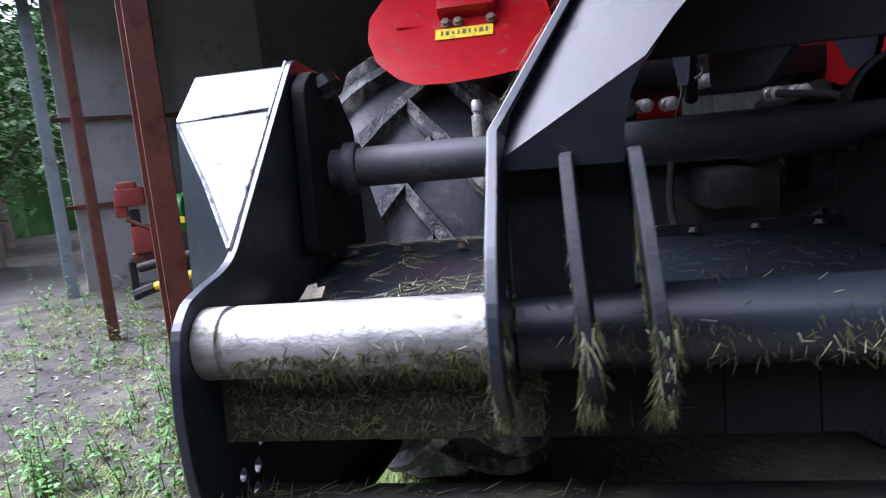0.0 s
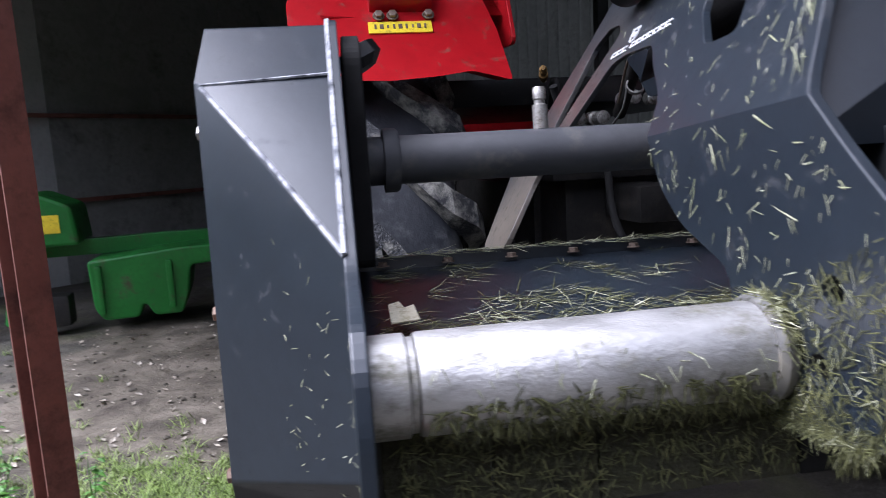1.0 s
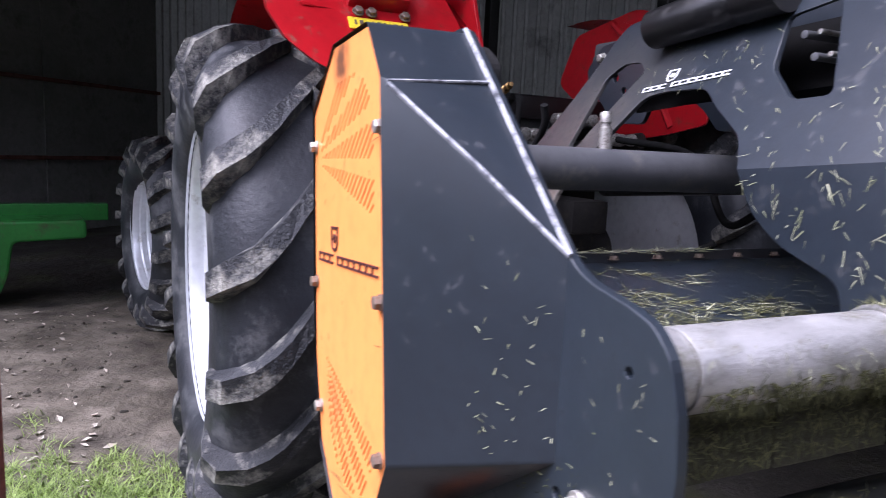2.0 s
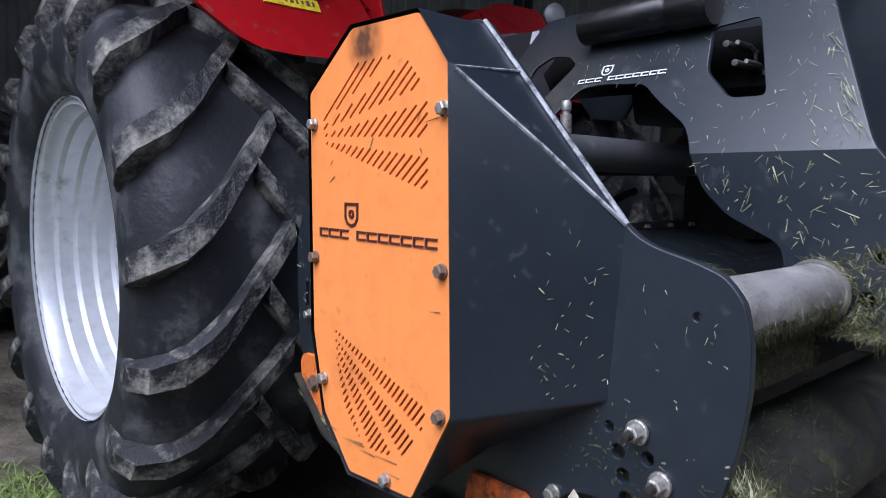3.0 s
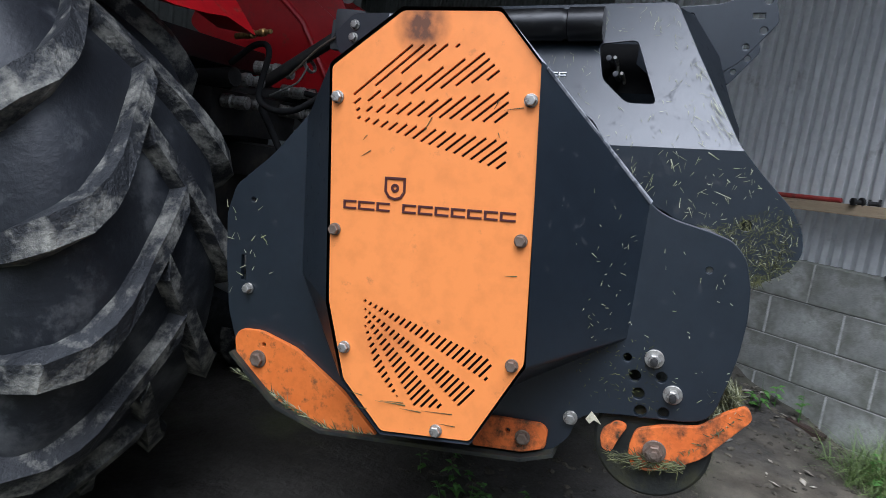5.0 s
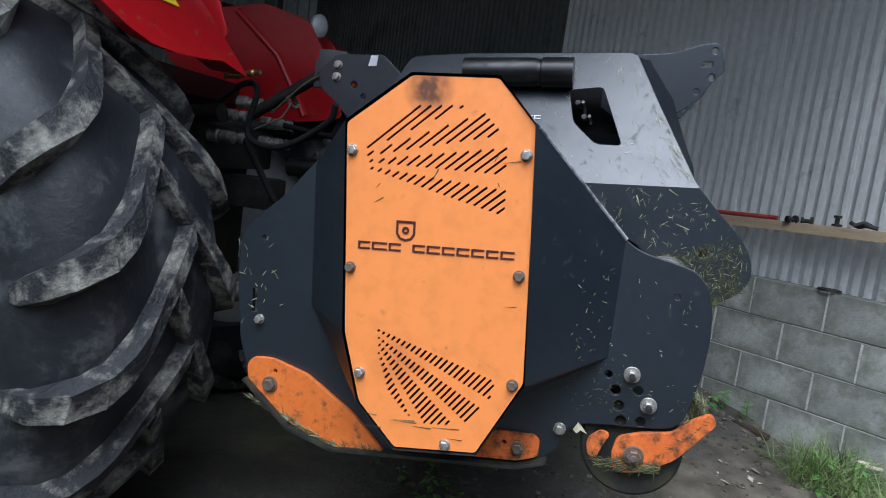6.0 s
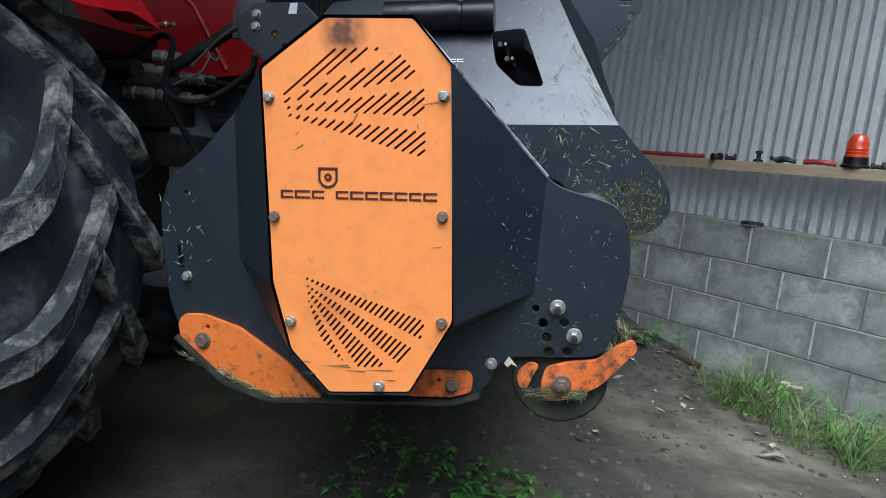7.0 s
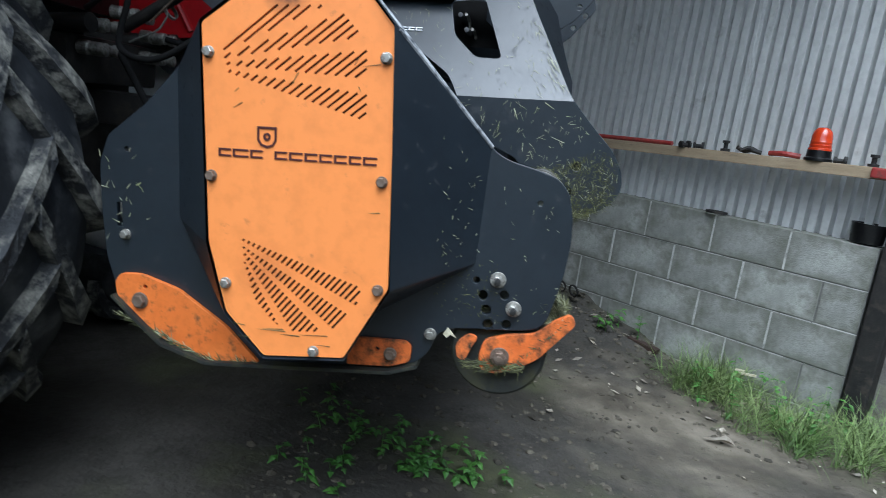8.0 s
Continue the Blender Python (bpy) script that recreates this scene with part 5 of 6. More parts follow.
# ---------------------------------------------------------------- shelf plank and the things on it
def make_shelf():
    tilt = math.degrees(math.atan(0.035))
    sh = SHED @ pose(0, 0, 1.253) @ pose(0, 0, 0, 0, tilt, 0)
    tagged(part("plank", box(4.2, 0.15, 0.058, 0.004, (1.95, -0.035, 0.029)), PLANK, m=sh), "weathered wooden plank used as a shelf along the cladding", "shelf", kind="structure")
    top = sh @ pose(0, -0.01, 0.058)
    be = empty("beacon", top @ pose(0.375, 0.0, 0) @ Matrix.Scale(1.08, 4), "orange warning beacon with a black base on the plank", "beacon")
    part("base", lathe([(0.02, 0), (0.062, 0.001), (0.062, 0.012), (0.055, 0.018), (0.053, 0.05), (0.02, 0.052)], 32), BLACK, be, smooth=40, m=pose(0, 0, 0, 0, -90))
    part("lens", lathe([(0.02, 0.05), (0.053, 0.051), (0.052, 0.06), (0.049, 0.063), (0.050, 0.075), (0.047, 0.078), (0.048, 0.09), (0.046, 0.094), (0.046, 0.115), (0.040, 0.140), (0.026, 0.156), (0.008, 0.161)], 40), BEACON, be, "ribbed amber lens", smooth=30, m=pose(0, 0, 0, 0, -90))
    tagged(part("steel_bar", sweep([(1.18, 0.0, 0.014), (2.6, -0.02, 0.014)], 0.013, 8), RED_TOOL, m=top), "red painted bar lying on the plank", "bar")
    tagged(part("hand_tool", sweep([(0.46, 0.0, 0.014), (0.54, 0.02, 0.02), (0.62, -0.01, 0.016)], 0.014, 8, tight=4), RED_TOOL, m=top), "red hand tool on the plank", "tool")
    cl = bmesh.new()
    sweep([(0, 0, 0.012), (0.05, 0.02, 0.02), (0.1, -0.02, 0.012), (0.13, 0.01, 0.03)], 0.011, 8, cl, 4)
    sweep([(0.02, -0.03, 0.012), (0.07, -0.01, 0.035), (0.11, 0.02, 0.014)], 0.009, 8, cl, 4)
    tagged(part("shackle", cl, DARK, m=top @ pose(0.66, 0, 0)), "dark iron shackle on the plank", "shackle")
    b = bmesh.new()
    lathe([(0.008, 0), (0.026, 0.001), (0.026, 0.014), (0.012, 0.016), (0.012, 0.045), (0.02, 0.047), (0.02, 0.06), (0.008, 0.061)], 14, bm=b)
    me = bpy.data.meshes.new("loose_bolt")
    bmesh.ops.recalc_face_normals(b, faces=b.faces)
    b.to_mesh(me)
    b.free()
    for x, y, rot in ((0.86, 0.0, (0, -90, 0)), (0.98, 0.01, (0, 0, 20)), (1.06, 0.03, (0, 0, 60)), (0.24, 0.0, (0, 0, 20)), (0.12, 0.01, (0, -90, 0))):
        tagged(part("loose_bolt", me, DARK, m=top @ pose(x, y, 0.013 if rot[1] == 0 else 0, *rot)), "dark loose bolt lying on the plank", "bolt", "bolts on the plank")
    tagged(part("red_clamp", box(0.10, 0.05, 0.05, 0.008, (0, 0, 0.026)), RED_TOOL, m=SHED @ pose(0.06, 0.045, 1.256)), "faded red clamp at the end of the plank", "clamp")
    tagged(part("iron_ring", lathe([(0.045, 0), (0.06, 0.0), (0.06, 0.012), (0.045, 0.012)], 24, closed=True), DARK, m=SHED @ pose(0.84, -0.03, 0.930, 0, -90)), "dark iron ring on the block wall", "ring")
    for x, z, turn in ((1.72, 0.255, 8), (1.61, 0.25, -14)):
        tagged(part("iron_ring", lathe([(0.034, 0), (0.043, 0.0), (0.043, 0.010), (0.034, 0.010)], 24, closed=True), DARK, m=SHED @ pose(x, 0.075, z, 0, 0, 90 + turn) @ pose(0, 0, 0, 0, 15, 0)), "dark iron ring leaning on the heap by the wall", "ring")
    tub = lathe([(0.05, 0), (0.075, 0.002), (0.085, 0.10), (0.08, 0.10), (0.07, 0.01)], 28)
    tagged(part("tub", tub, BLACK, smooth=40, m=SHED @ pose(0.085, -0.085, 0.930, 0, -90)), "black plastic tub on the end of the block wall", "tub")


make_shelf()


# ---------------------------------------------------------------- cut grass, weeds, leaves, trees
def blade_mesh(rng, verts, faces, p, up, side, length, width, bend):
    """One bent blade of three segments with a lens section."""
    i0 = len(verts)
    n = up.cross(side)
    for k in range(4):
        u = k / 3
        c = p + up * (length * u) + n * (bend * u * u)
        w = width * (1 - u ** 1.6) * 0.5 + 0.0002
        verts += [c - side * w, c + n * w * 0.35, c + side * w]
    for k in range(3):
        a = i0 + 3 * k
        faces += [(a, a + 1, a + 4, a + 3), (a + 1, a + 2, a + 5, a + 4)]


def clippings(name, mat, seed, label, lay):
    """Blades stuck to the mulcher; lay calls strew for each surface."""
    rng = random.Random(seed)
    verts, faces = [], []

    def strew(n, place, normal, along, spread=1.0, ln=(0.010, 0.030), wd=(0.0010, 0.0026), lift=0.0012):
        nrm = Vector(normal).normalized()
        for _ in range(n):
            p = place(rng.random(), rng.random())
            if p is None:
                continue
            d = Vector((rng.gauss(0, 1), rng.gauss(0, 1), rng.gauss(0, 1))) * spread + Vector(along)
            d = (d - nrm * d.dot(nrm)).normalized()
            d = (d + nrm * rng.uniform(-0.02, 0.10)).normalized()
            blade_mesh(rng, verts, faces, p + nrm * lift, d, nrm.cross(d).normalized(), rng.uniform(*ln), rng.uniform(*wd), rng.uniform(-0.004, 0.004))

    lay(strew)
    me = bpy.data.meshes.new(name)
    me.from_pydata([tuple(v) for v in verts], [], faces)
    tagged(part(name, me, mat, m=MULCHER), label, "grass clippings", kind="stuff")


def patchy(p, sc, lim):
    return noise.noise(Vector(p) * sc) > lim


def on_hitch(foot, upper=False):
    """Places on the outer face of the hitch plate; foot: only along its lower end; upper: above the fold."""
    def f(u, v):
        if foot:
            vv, ww = -0.49 + 0.24 * u, 0.108 + 0.19 * v ** 3.5 * (1 - 0.5 * u)
            if ww < 0.108 + max(0.0, -0.43 - vv) * 0.7:
                return None
        elif upper:
            vv, ww = -0.35 + 0.66 * u, 0.405 + 0.36 * v
            if vv < -0.355 + (ww - 0.41) * 0.45 or (vv > -0.06 and ww < 0.46 + min(0.1, max(0.0, vv + 0.03) * 1.1)):
                return None
            if -0.18 < vv < -0.01 and 0.495 < ww < 0.68:
                return None
            return Vector((hitch_x(vv, ww) - 0.0072, vv, ww))
        else:
            vv, ww = -0.50 + 0.43 * u, 0.10 + 0.295 * v
            if ww < 0.30 and vv > -0.26 + max(0.0, ww - 0.24) * 1.5:
                return None
            if vv > -0.09 - (0.335 - ww) * 1.1:
                return None
        if ww > 0.23 and vv < -0.505 + (ww - 0.23) * 0.85:
            return None
        return Vector((0.557 - 0.0066, vv, ww))
    return f


def on_tube(lo, hi, x0, x1, lim=-0.15):
    def f(u, v):
        a = radians(lo + (hi - lo) * v)
        if not patchy((u * 3, a, 5), 3.0, lim):
            return None
        return Vector((x0 + (x1 - x0) * u, -0.300 - 0.047 * math.cos(a), 0.171 + 0.047 * math.sin(a)))
    return f


def on_top(u, v):
    x, vv = 0.18 + u * 0.55, -0.20 + 0.41 * v
    if v > 0.5 and not patchy((x, vv, 0), 14, 0.12):
        return None
    return Vector((x, vv, 0.136 + 0.05 * min(1, (vv + 0.2) / 0.22) + max(0.0, vv - 0.02) * 0.24))


def pale(strew):
    strew(45, on_tube(5, 120, 0.535, 0.556, -1.0), (0, -0.5, 0.85), (0.5, -0.4, 0.3), 0.8, (0.008, 0.022), (0.0008, 0.0018), 0.008)
    strew(300, on_hitch(False), (-1, 0, 0), (0, 0, -0.9), 0.6, (0.005, 0.022), (0.0003, 0.0009))
    strew(360, on_hitch(False, True), (-0.857, 0, 0.514), (0, -0.25, -0.9), 0.5, (0.005, 0.022), (0.0003, 0.0009))
    strew(6, on_hitch(False), (-1, 0, 0), (0, 0, -0.7), 0.7, (0.025, 0.05), (0.0014, 0.0026))
    strew(120, on_hitch(True), (-1, 0, 0), (0, 0, -0.5), 1.0, (0.006, 0.018), (0.0004, 0.0008))
    strew(26, lambda u, v: Vector((hitch_x(-0.3, 0.43 + 0.2 * u) - 0.009, -0.345 + 0.09 * u + 0.03 * v, 0.43 + 0.2 * u)), (-0.857, 0, 0.514), (0, -0.4, -0.9), 0.2, (0.02, 0.05), (0.0005, 0.0010), 0.002)
    # short pale strands, some drawn as scratches in the paint
    strew(60, lambda u, v: Vector((0.006 + 0.148 * u, -0.022 - 0.170 * u, 0.02 + v * (0.45 - 0.2 * u))), (-0.75, -0.66, 0), (0, 0, 0.3), 1.0, (0.003, 0.011), (0.0004, 0.0011), 0.0004)
    strew(30, lambda u, v: Vector((PLATE_X - 0.008, -0.355 + 0.16 * u, -0.09 + 0.30 * v)), (-1, 0, 0), (0, 0, 0.3), 1.0, (0.003, 0.010), (0.0004, 0.0011), 0.0004)
    strew(20, lambda u, v: Vector((PLATE_X - 0.008, 0.56 + 0.13 * u, 0.0 + 0.26 * v)), (-1, 0, 0), (0, 0, 0.6), 0.6, (0.008, 0.022), (0.001, 0.002))
    strew(700, on_top, (0, -0.25, 0.97), (0.8, -0.3, 0), 0.8, (0.015, 0.050), (0.0007, 0.0015))
    strew(160, lambda u, v: Vector((0.18 + 0.6 * u, 0.212, 0.250 + 0.006 * v)), (0, -0.2, 1), (1, 0, 0), 0.3, (0.015, 0.05))
    strew(50, on_tube(-10, 40, 0.215, 0.545), (0, -1, 0.2), (0.1, 0, -1), 0.8, (0.006, 0.020), (0.0004, 0.0009), lift=0.001)
    strew(260, on_tube(-40, 100, 0.61, 1.5), (0, -1, 0.1), (0.1, 0, -1), 0.8, (0.006, 0.020), (0.0005, 0.0011), lift=0.001)
    for x in (0.557, 0.640, 0.710):
        strew(60, lambda u, v, x=x: Vector((x + 0.016 * (u - 0.5), -0.470 + 0.085 * (1 - v) ** 2, 0.105 + 0.10 * v ** 1.3)), (0, -1, -0.1), (0, 0, -1), 0.25, (0.010, 0.028), (0.0008, 0.0018))
    for x in (0.655, 0.724):
        strew(170, lambda u, v, x=x: Vector((x + 0.011 - 0.06 * (0.33 - 0.15 * u) - 0.02 * v, -0.455 + 0.17 * u * u + 0.05 * v, 0.115 + 0.15 * v ** 2.2 + 0.03 * u)), (-1, 0.06, 0), (0, 0, -0.6), 0.9, (0.005, 0.017), (0.0007, 0.0018))
    strew(160, lambda u, v: Vector((0.185 + 0.05 * u, -0.33 - 0.02 * v, -0.085 + 0.04 * u)), (-0.3, -1, 0.4), (0, 0, -1), 1.0, (0.015, 0.04), (0.001, 0.0022), 0.005)
    strew(200, lambda u, v: Vector((0.165 + 0.05 * u, -0.352 + 0.020 * math.cos(6.28 * v), -0.062 + 0.024 * math.sin(6.28 * v))), (-0.4, -0.8, 0.4), (0, 0, 0.2), 1.0, (0.012, 0.035), (0.0010, 0.0022), 0.005)
    strew(60, lambda u, v: Vector((PLATE_X - 0.022, 0.30 + 0.34 * u, -0.245 + 0.14 * max(0, u - 0.35) + 0.008 * v)), (-1, 0, 0.2), (0, 1, 0.4), 0.4, (0.010, 0.03))


def damp(strew):
    strew(420, on_tube(0, 125, 0.535, 0.556, -1.0), (0, -0.5, 0.85), (0.5, -0.4, 0.3), 0.9, (0.008, 0.022), (0.0008, 0.0018), 0.006)
    strew(2200, on_hitch(True), (-1, 0, 0), (0, 0, -0.5), 1.0, (0.005, 0.018), (0.0006, 0.0014))
    strew(1500, on_top, (0, -0.25, 0.97), (0.8, -0.3, 0), 0.8, (0.015, 0.050), (0.0008, 0.0018))
    strew(420, lambda u, v: Vector((0.18 + 0.42 * u, -0.222 + 0.012 * v, 0.150 + 0.02 * v)), (0, -0.1, 1), (1, 0, 0), 0.7, (0.012, 0.040))
    strew(900, on_tube(-75, -12, 0.215, 0.545), (0, -1, -0.2), (0.1, 0, -1), 0.9, (0.006, 0.022), lift=0.001)
    strew(420, lambda u, v: Vector((0.74 + 0.75 * u, -0.20 + 0.41 * v, 0.138 + 0.05 * min(1, 0.41 * v / 0.22) + max(0.0, 0.41 * v - 0.22) * 0.24)), (0, -0.25, 0.97), (0.8, -0.3, 0), 0.9, (0.010, 0.032), (0.0006, 0.0014))
    strew(1300, on_tube(-60, 100, 0.57, 1.5), (0, -1, 0.1), (0.1, 0, -1), 0.8, (0.006, 0.020), (0.0007, 0.0016), lift=0.001)
    strew(1300, lambda u, v: Vector((0.19 + 0.40 * u ** 1.2, -0.2925, 0.050 + 0.095 * v)), (0, -1, 0), (0.2, 0, -1), 1.2, (0.006, 0.017), (0.0009, 0.0022))
    for x in (0.557, 0.640, 0.710):
        strew(260, lambda u, v, x=x: Vector((x + 0.022 * (u - 0.5), -0.468 + 0.085 * (1 - v) ** 2, 0.095 + 0.12 * v ** 1.3)), (0, -1, -0.1), (0, 0, -1), 0.3, (0.010, 0.026), (0.0008, 0.0018))
    strew(700, lambda u, v: Vector((0.18 + 0.5 * u * u, -0.235 - 0.1075 * math.cos(radians(-60 + 150 * v)), -0.158 + 0.1075 * math.sin(radians(-60 + 150 * v)))), (0, -1, 0.3), (1, 0, -0.2), 0.8, (0.012, 0.035), lift=0.001)
    for x in (0.655, 0.724):
        strew(800, lambda u, v, x=x: Vector((x + 0.011 - 0.06 * (0.33 - 0.15 * u) - 0.02 * v, -0.455 + 0.17 * u * u + 0.05 * v, 0.115 + 0.18 * v ** 2.6 + 0.03 * u)), (-1, 0.06, 0), (0, 0, -0.6), 0.9, (0.005, 0.016), (0.0007, 0.0018))
    strew(110, lambda u, v: Vector((PLATE_X - 0.008, -0.24 + 0.16 * u, -0.10 + 0.14 * v)), (-1, 0, 0), (0, 1, 0.0), 1.0, (0.003, 0.010), (0.0008, 0.0015), 0.0004)
    strew(420, lambda u, v: Vector((0.185 + 0.06 * u, -0.33 - 0.03 * v, -0.09 + 0.05 * u)), (-0.3, -1, 0.4), (0, 0, -1), 1.0, (0.015, 0.04), (0.001, 0.0022), 0.004)
    strew(160, lambda u, v: Vector((PLATE_X - 0.022, 0.30 + 0.34 * u, -0.247 + 0.14 * max(0, u - 0.35) + 0.010 * v)), (-1, 0, 0.2), (0, 1, 0.4), 0.4, (0.010, 0.03))
    strew(420, lambda u, v: Vector((0.165 + 0.05 * u, -0.352 + 0.020 * math.cos(6.28 * v), -0.062 + 0.024 * math.sin(6.28 * v))), (-0.4, -0.8, 0.4), (0, 0, 0.2), 1.0, (0.012, 0.035), (0.0010, 0.0022), 0.005)
    strew(90, lambda u, v: Vector((PLATE_X - 0.0175, -0.385 + 0.21 * u, -0.075 - 0.125 * min(1, u * 1.6) + 0.012 * v)), (-1, 0, 0.2), (0, 1, -0.4), 0.8, (0.004, 0.012), (0.0008, 0.0016), 0.0005)
    # thin dark strands drawn as scratches on the orange panel
    strew(7, lambda u, v: Vector((-0.0045, 0.06 + 0.22 * u, -0.135 + 0.07 * v)), (-1, 0, 0), (0, 1, 0.05), 0.06, (0.03, 0.075), (0.0012, 0.0022), 0.0004)
    strew(2, lambda u, v: Vector((-0.0045, -0.005 + 0.02 * u, 0.08 + 0.36 * v)), (-1, 0, 0), (0, 1, 0.15), 0.2, (0.02, 0.05), (0.0010, 0.0016), 0.0004)
    strew(5, lambda u, v: Vector((-0.0045, 0.05 + 0.26 * u, 0.32 + 0.22 * v)), (-1, 0, 0), (0, 1, -0.6), 0.5, (0.01, 0.03), (0.0010, 0.0016), 0.0004)
    strew(120, lambda u, v: Vector((PLATE_X - 0.019, -0.30 + 0.13 * u, -0.195 + 0.02 * v)), (-1, 0, 0.2), (0, 1, 0.2), 0.5, (0.010, 0.03))


clippings("grass_clippings", CUT, 11, "pale dry grass clippings stuck to the mulcher, some strands drawn as paint scratches", pale)
clippings("damp_clippings", CUT_DARK, 12, "damp olive grass clippings caked on the mulcher, some strands drawn as panel scratches", damp)


def ground_at(x, y):
    return Vector((x, y, ground_height(x, y)))


def grass(name, spots, seed, label, height=(0.08, 0.28), wide=(0.003, 0.007), mat=BLADE):
    """Grass in tufts: spots are (x, y, spread, blades)."""
    rng = random.Random(seed)
    verts, faces = [], []
    for x, y, spread, n in spots:
        for _ in range(max(1, n // 14)):
            cx, cy = x + rng.gauss(0, spread), y + rng.gauss(0, spread)
            for _ in range(14):
                p = ground_at(cx + rng.gauss(0, 0.02), cy + rng.gauss(0, 0.02))
                a = rng.uniform(0, 2 * math.pi)
                out = rng.uniform(0.15, 1.1) + 0.5 * rng.random() ** 3
                up = Vector((math.cos(a) * out, math.sin(a) * out, 1)).normalized()
                side = up.cross(Vector((math.cos(a + 1.57 * 0.1), math.sin(a), 0.2))).normalized()
                ln = rng.uniform(*height)
                droop = -1 if up.cross(side).z > 0 else 1
                blade_mesh(rng, verts, faces, p, up, side, ln, rng.uniform(*wide), droop * rng.uniform(0.1, 0.8) * ln)
    me = bpy.data.meshes.new(name)
    me.from_pydata([tuple(v) for v in verts], [], faces)
    tagged(part(name, me, mat), label, "grass", kind="stuff")


def along_wall(x, off):
    return tuple((SHED @ Vector((x, off, 0)))[:2])


spots = []
rng0 = random.Random(2)
for k in range(30):
    x = rng0.uniform(-0.40, 0.66)
    spots.append((*along_wall(x, 0.05 + abs(rng0.gauss(0, 0.20 if x > 0.25 else 0.32))), 0.06, 56 + 14 * (k % 4)))
grass("wall_grass", spots, 5, "fresh green grass tufts along the foot of the block wall", (0.10, 0.34), (0.0022, 0.0050))
spots = [(-0.15, 1.42, 0.13, 900), (-0.20, 1.30, 0.12, 700), (-3.7, 3.6, 0.35, 700), (-4.2, 4.9, 0.4, 900), (-0.70, 1.90, 0.18, 1100), (-0.29, 1.80, 0.16, 900), (-0.50, 1.90, 0.16, 800), (-1.00, 1.95, 0.20, 700), (-1.06, 2.15, 0.20, 500), (-1.25, 1.35, 0.35, 1100), (-1.9, 2.0, 0.35, 800), (-0.55, 1.75, 0.18, 900), (-0.80, 1.9, 0.2, 500), (-0.5, 1.35, 0.15, 500), (-1.0, 1.6, 0.3, 700), (-1.5, 2.4, 0.4, 700),
         (-2.4, 3.3, 0.35, 900), (-2.9, 4.0, 0.35, 900), (-1.6, 1.5, 0.35, 500), (-3.6, 4.6, 0.5, 900), (0.0, 1.5, 0.15, 300)]
grass("yard_grass", spots, 6, "short lime green grass growing in the yard", (0.02, 0.075), (0.003, 0.006), YARD_BLADE)


def weeds(name, spots, seed, label, tall=(0.15, 0.45), leaf=(0.03, 0.07)):
    """Broad-leaved weeds: stalks with pairs of pointed leaves."""
    rng = random.Random(seed)
    verts, faces = [], []
    for x, y, spread, n in spots:
        for _ in range(n):
            p = ground_at(x + rng.gauss(0, spread), y + rng.gauss(0, spread))
            h = rng.uniform(*tall)
            lean = Vector((rng.gauss(0, 0.18), rng.gauss(0, 0.18), 1)).normalized()
            blade_mesh(rng, verts, faces, p, lean, lean.orthogonal().normalized(), h, 0.006, 0.02)
            for k in range(int(5 + h * 26)):
                u = rng.uniform(0.15, 1.0)
                a = rng.uniform(0, 2 * math.pi)
                d = Vector((math.cos(a), math.sin(a), rng.uniform(-0.3, 0.5))).normalized()
                base = p + lean * h * u
                ln = rng.uniform(*leaf) * (1.2 - 0.5 * u)
                s = d.cross(Vector((0, 0, 1))).normalized()
                i0 = len(verts)
                dn = Vector((0, 0, -1))
                verts += [base, base + d * ln * 0.45 + s * ln * 0.28, base + d * ln + dn * ln * 0.3, base + d * ln * 0.45 - s * ln * 0.28, base + d * ln * 0.5 + dn * -ln * 0.06]
                faces += [(i0, i0 + 1, i0 + 4), (i0 + 1, i0 + 2, i0 + 4), (i0 + 2, i0 + 3, i0 + 4), (i0 + 3, i0, i0 + 4)]
    me = bpy.data.meshes.new(name)
    me.from_pydata([tuple(v) for v in verts], [], faces)
    tagged(part(name, me, LEAF), label, "weeds", kind="stuff")


weeds("weeds", [(-1.74, 1.48, 0.10, 16), (-1.30, 1.72, 0.10, 12), (-1.45, 2.05, 0.10, 10), (-1.7, 2.4, 0.12, 8), (-1.3, 1.3, 0.16, 12), (-1.0, 1.5, 0.15, 8), (-2.6, 3.2, 0.4, 20), (-4.6, 4.6, 0.6, 40)], 8,
      "bright green weeds growing through the gravel", (0.08, 0.42))
weeds("low_weeds", [(1.22, 0.14, 0.12, 10), (1.08, -0.10, 0.10, 6), (1.20, 0.45, 0.16, 12), (0.85, 0.30, 0.12, 5), (1.05, -0.02, 0.06, 10), (1.02, -0.22, 0.05, 8)], 10, "low dark weeds under the raised mulcher", (0.03, 0.10), (0.025, 0.06))
weeds("wall_weeds", [(*along_wall(0.05, 0.22), 0.12, 10), (*along_wall(0.25, 0.30), 0.10, 6), (*along_wall(0.55, 0.25), 0.15, 6), (*along_wall(1.3, 0.15), 0.2, 6)], 9, "nettles and low weeds beside the block wall", (0.08, 0.25))


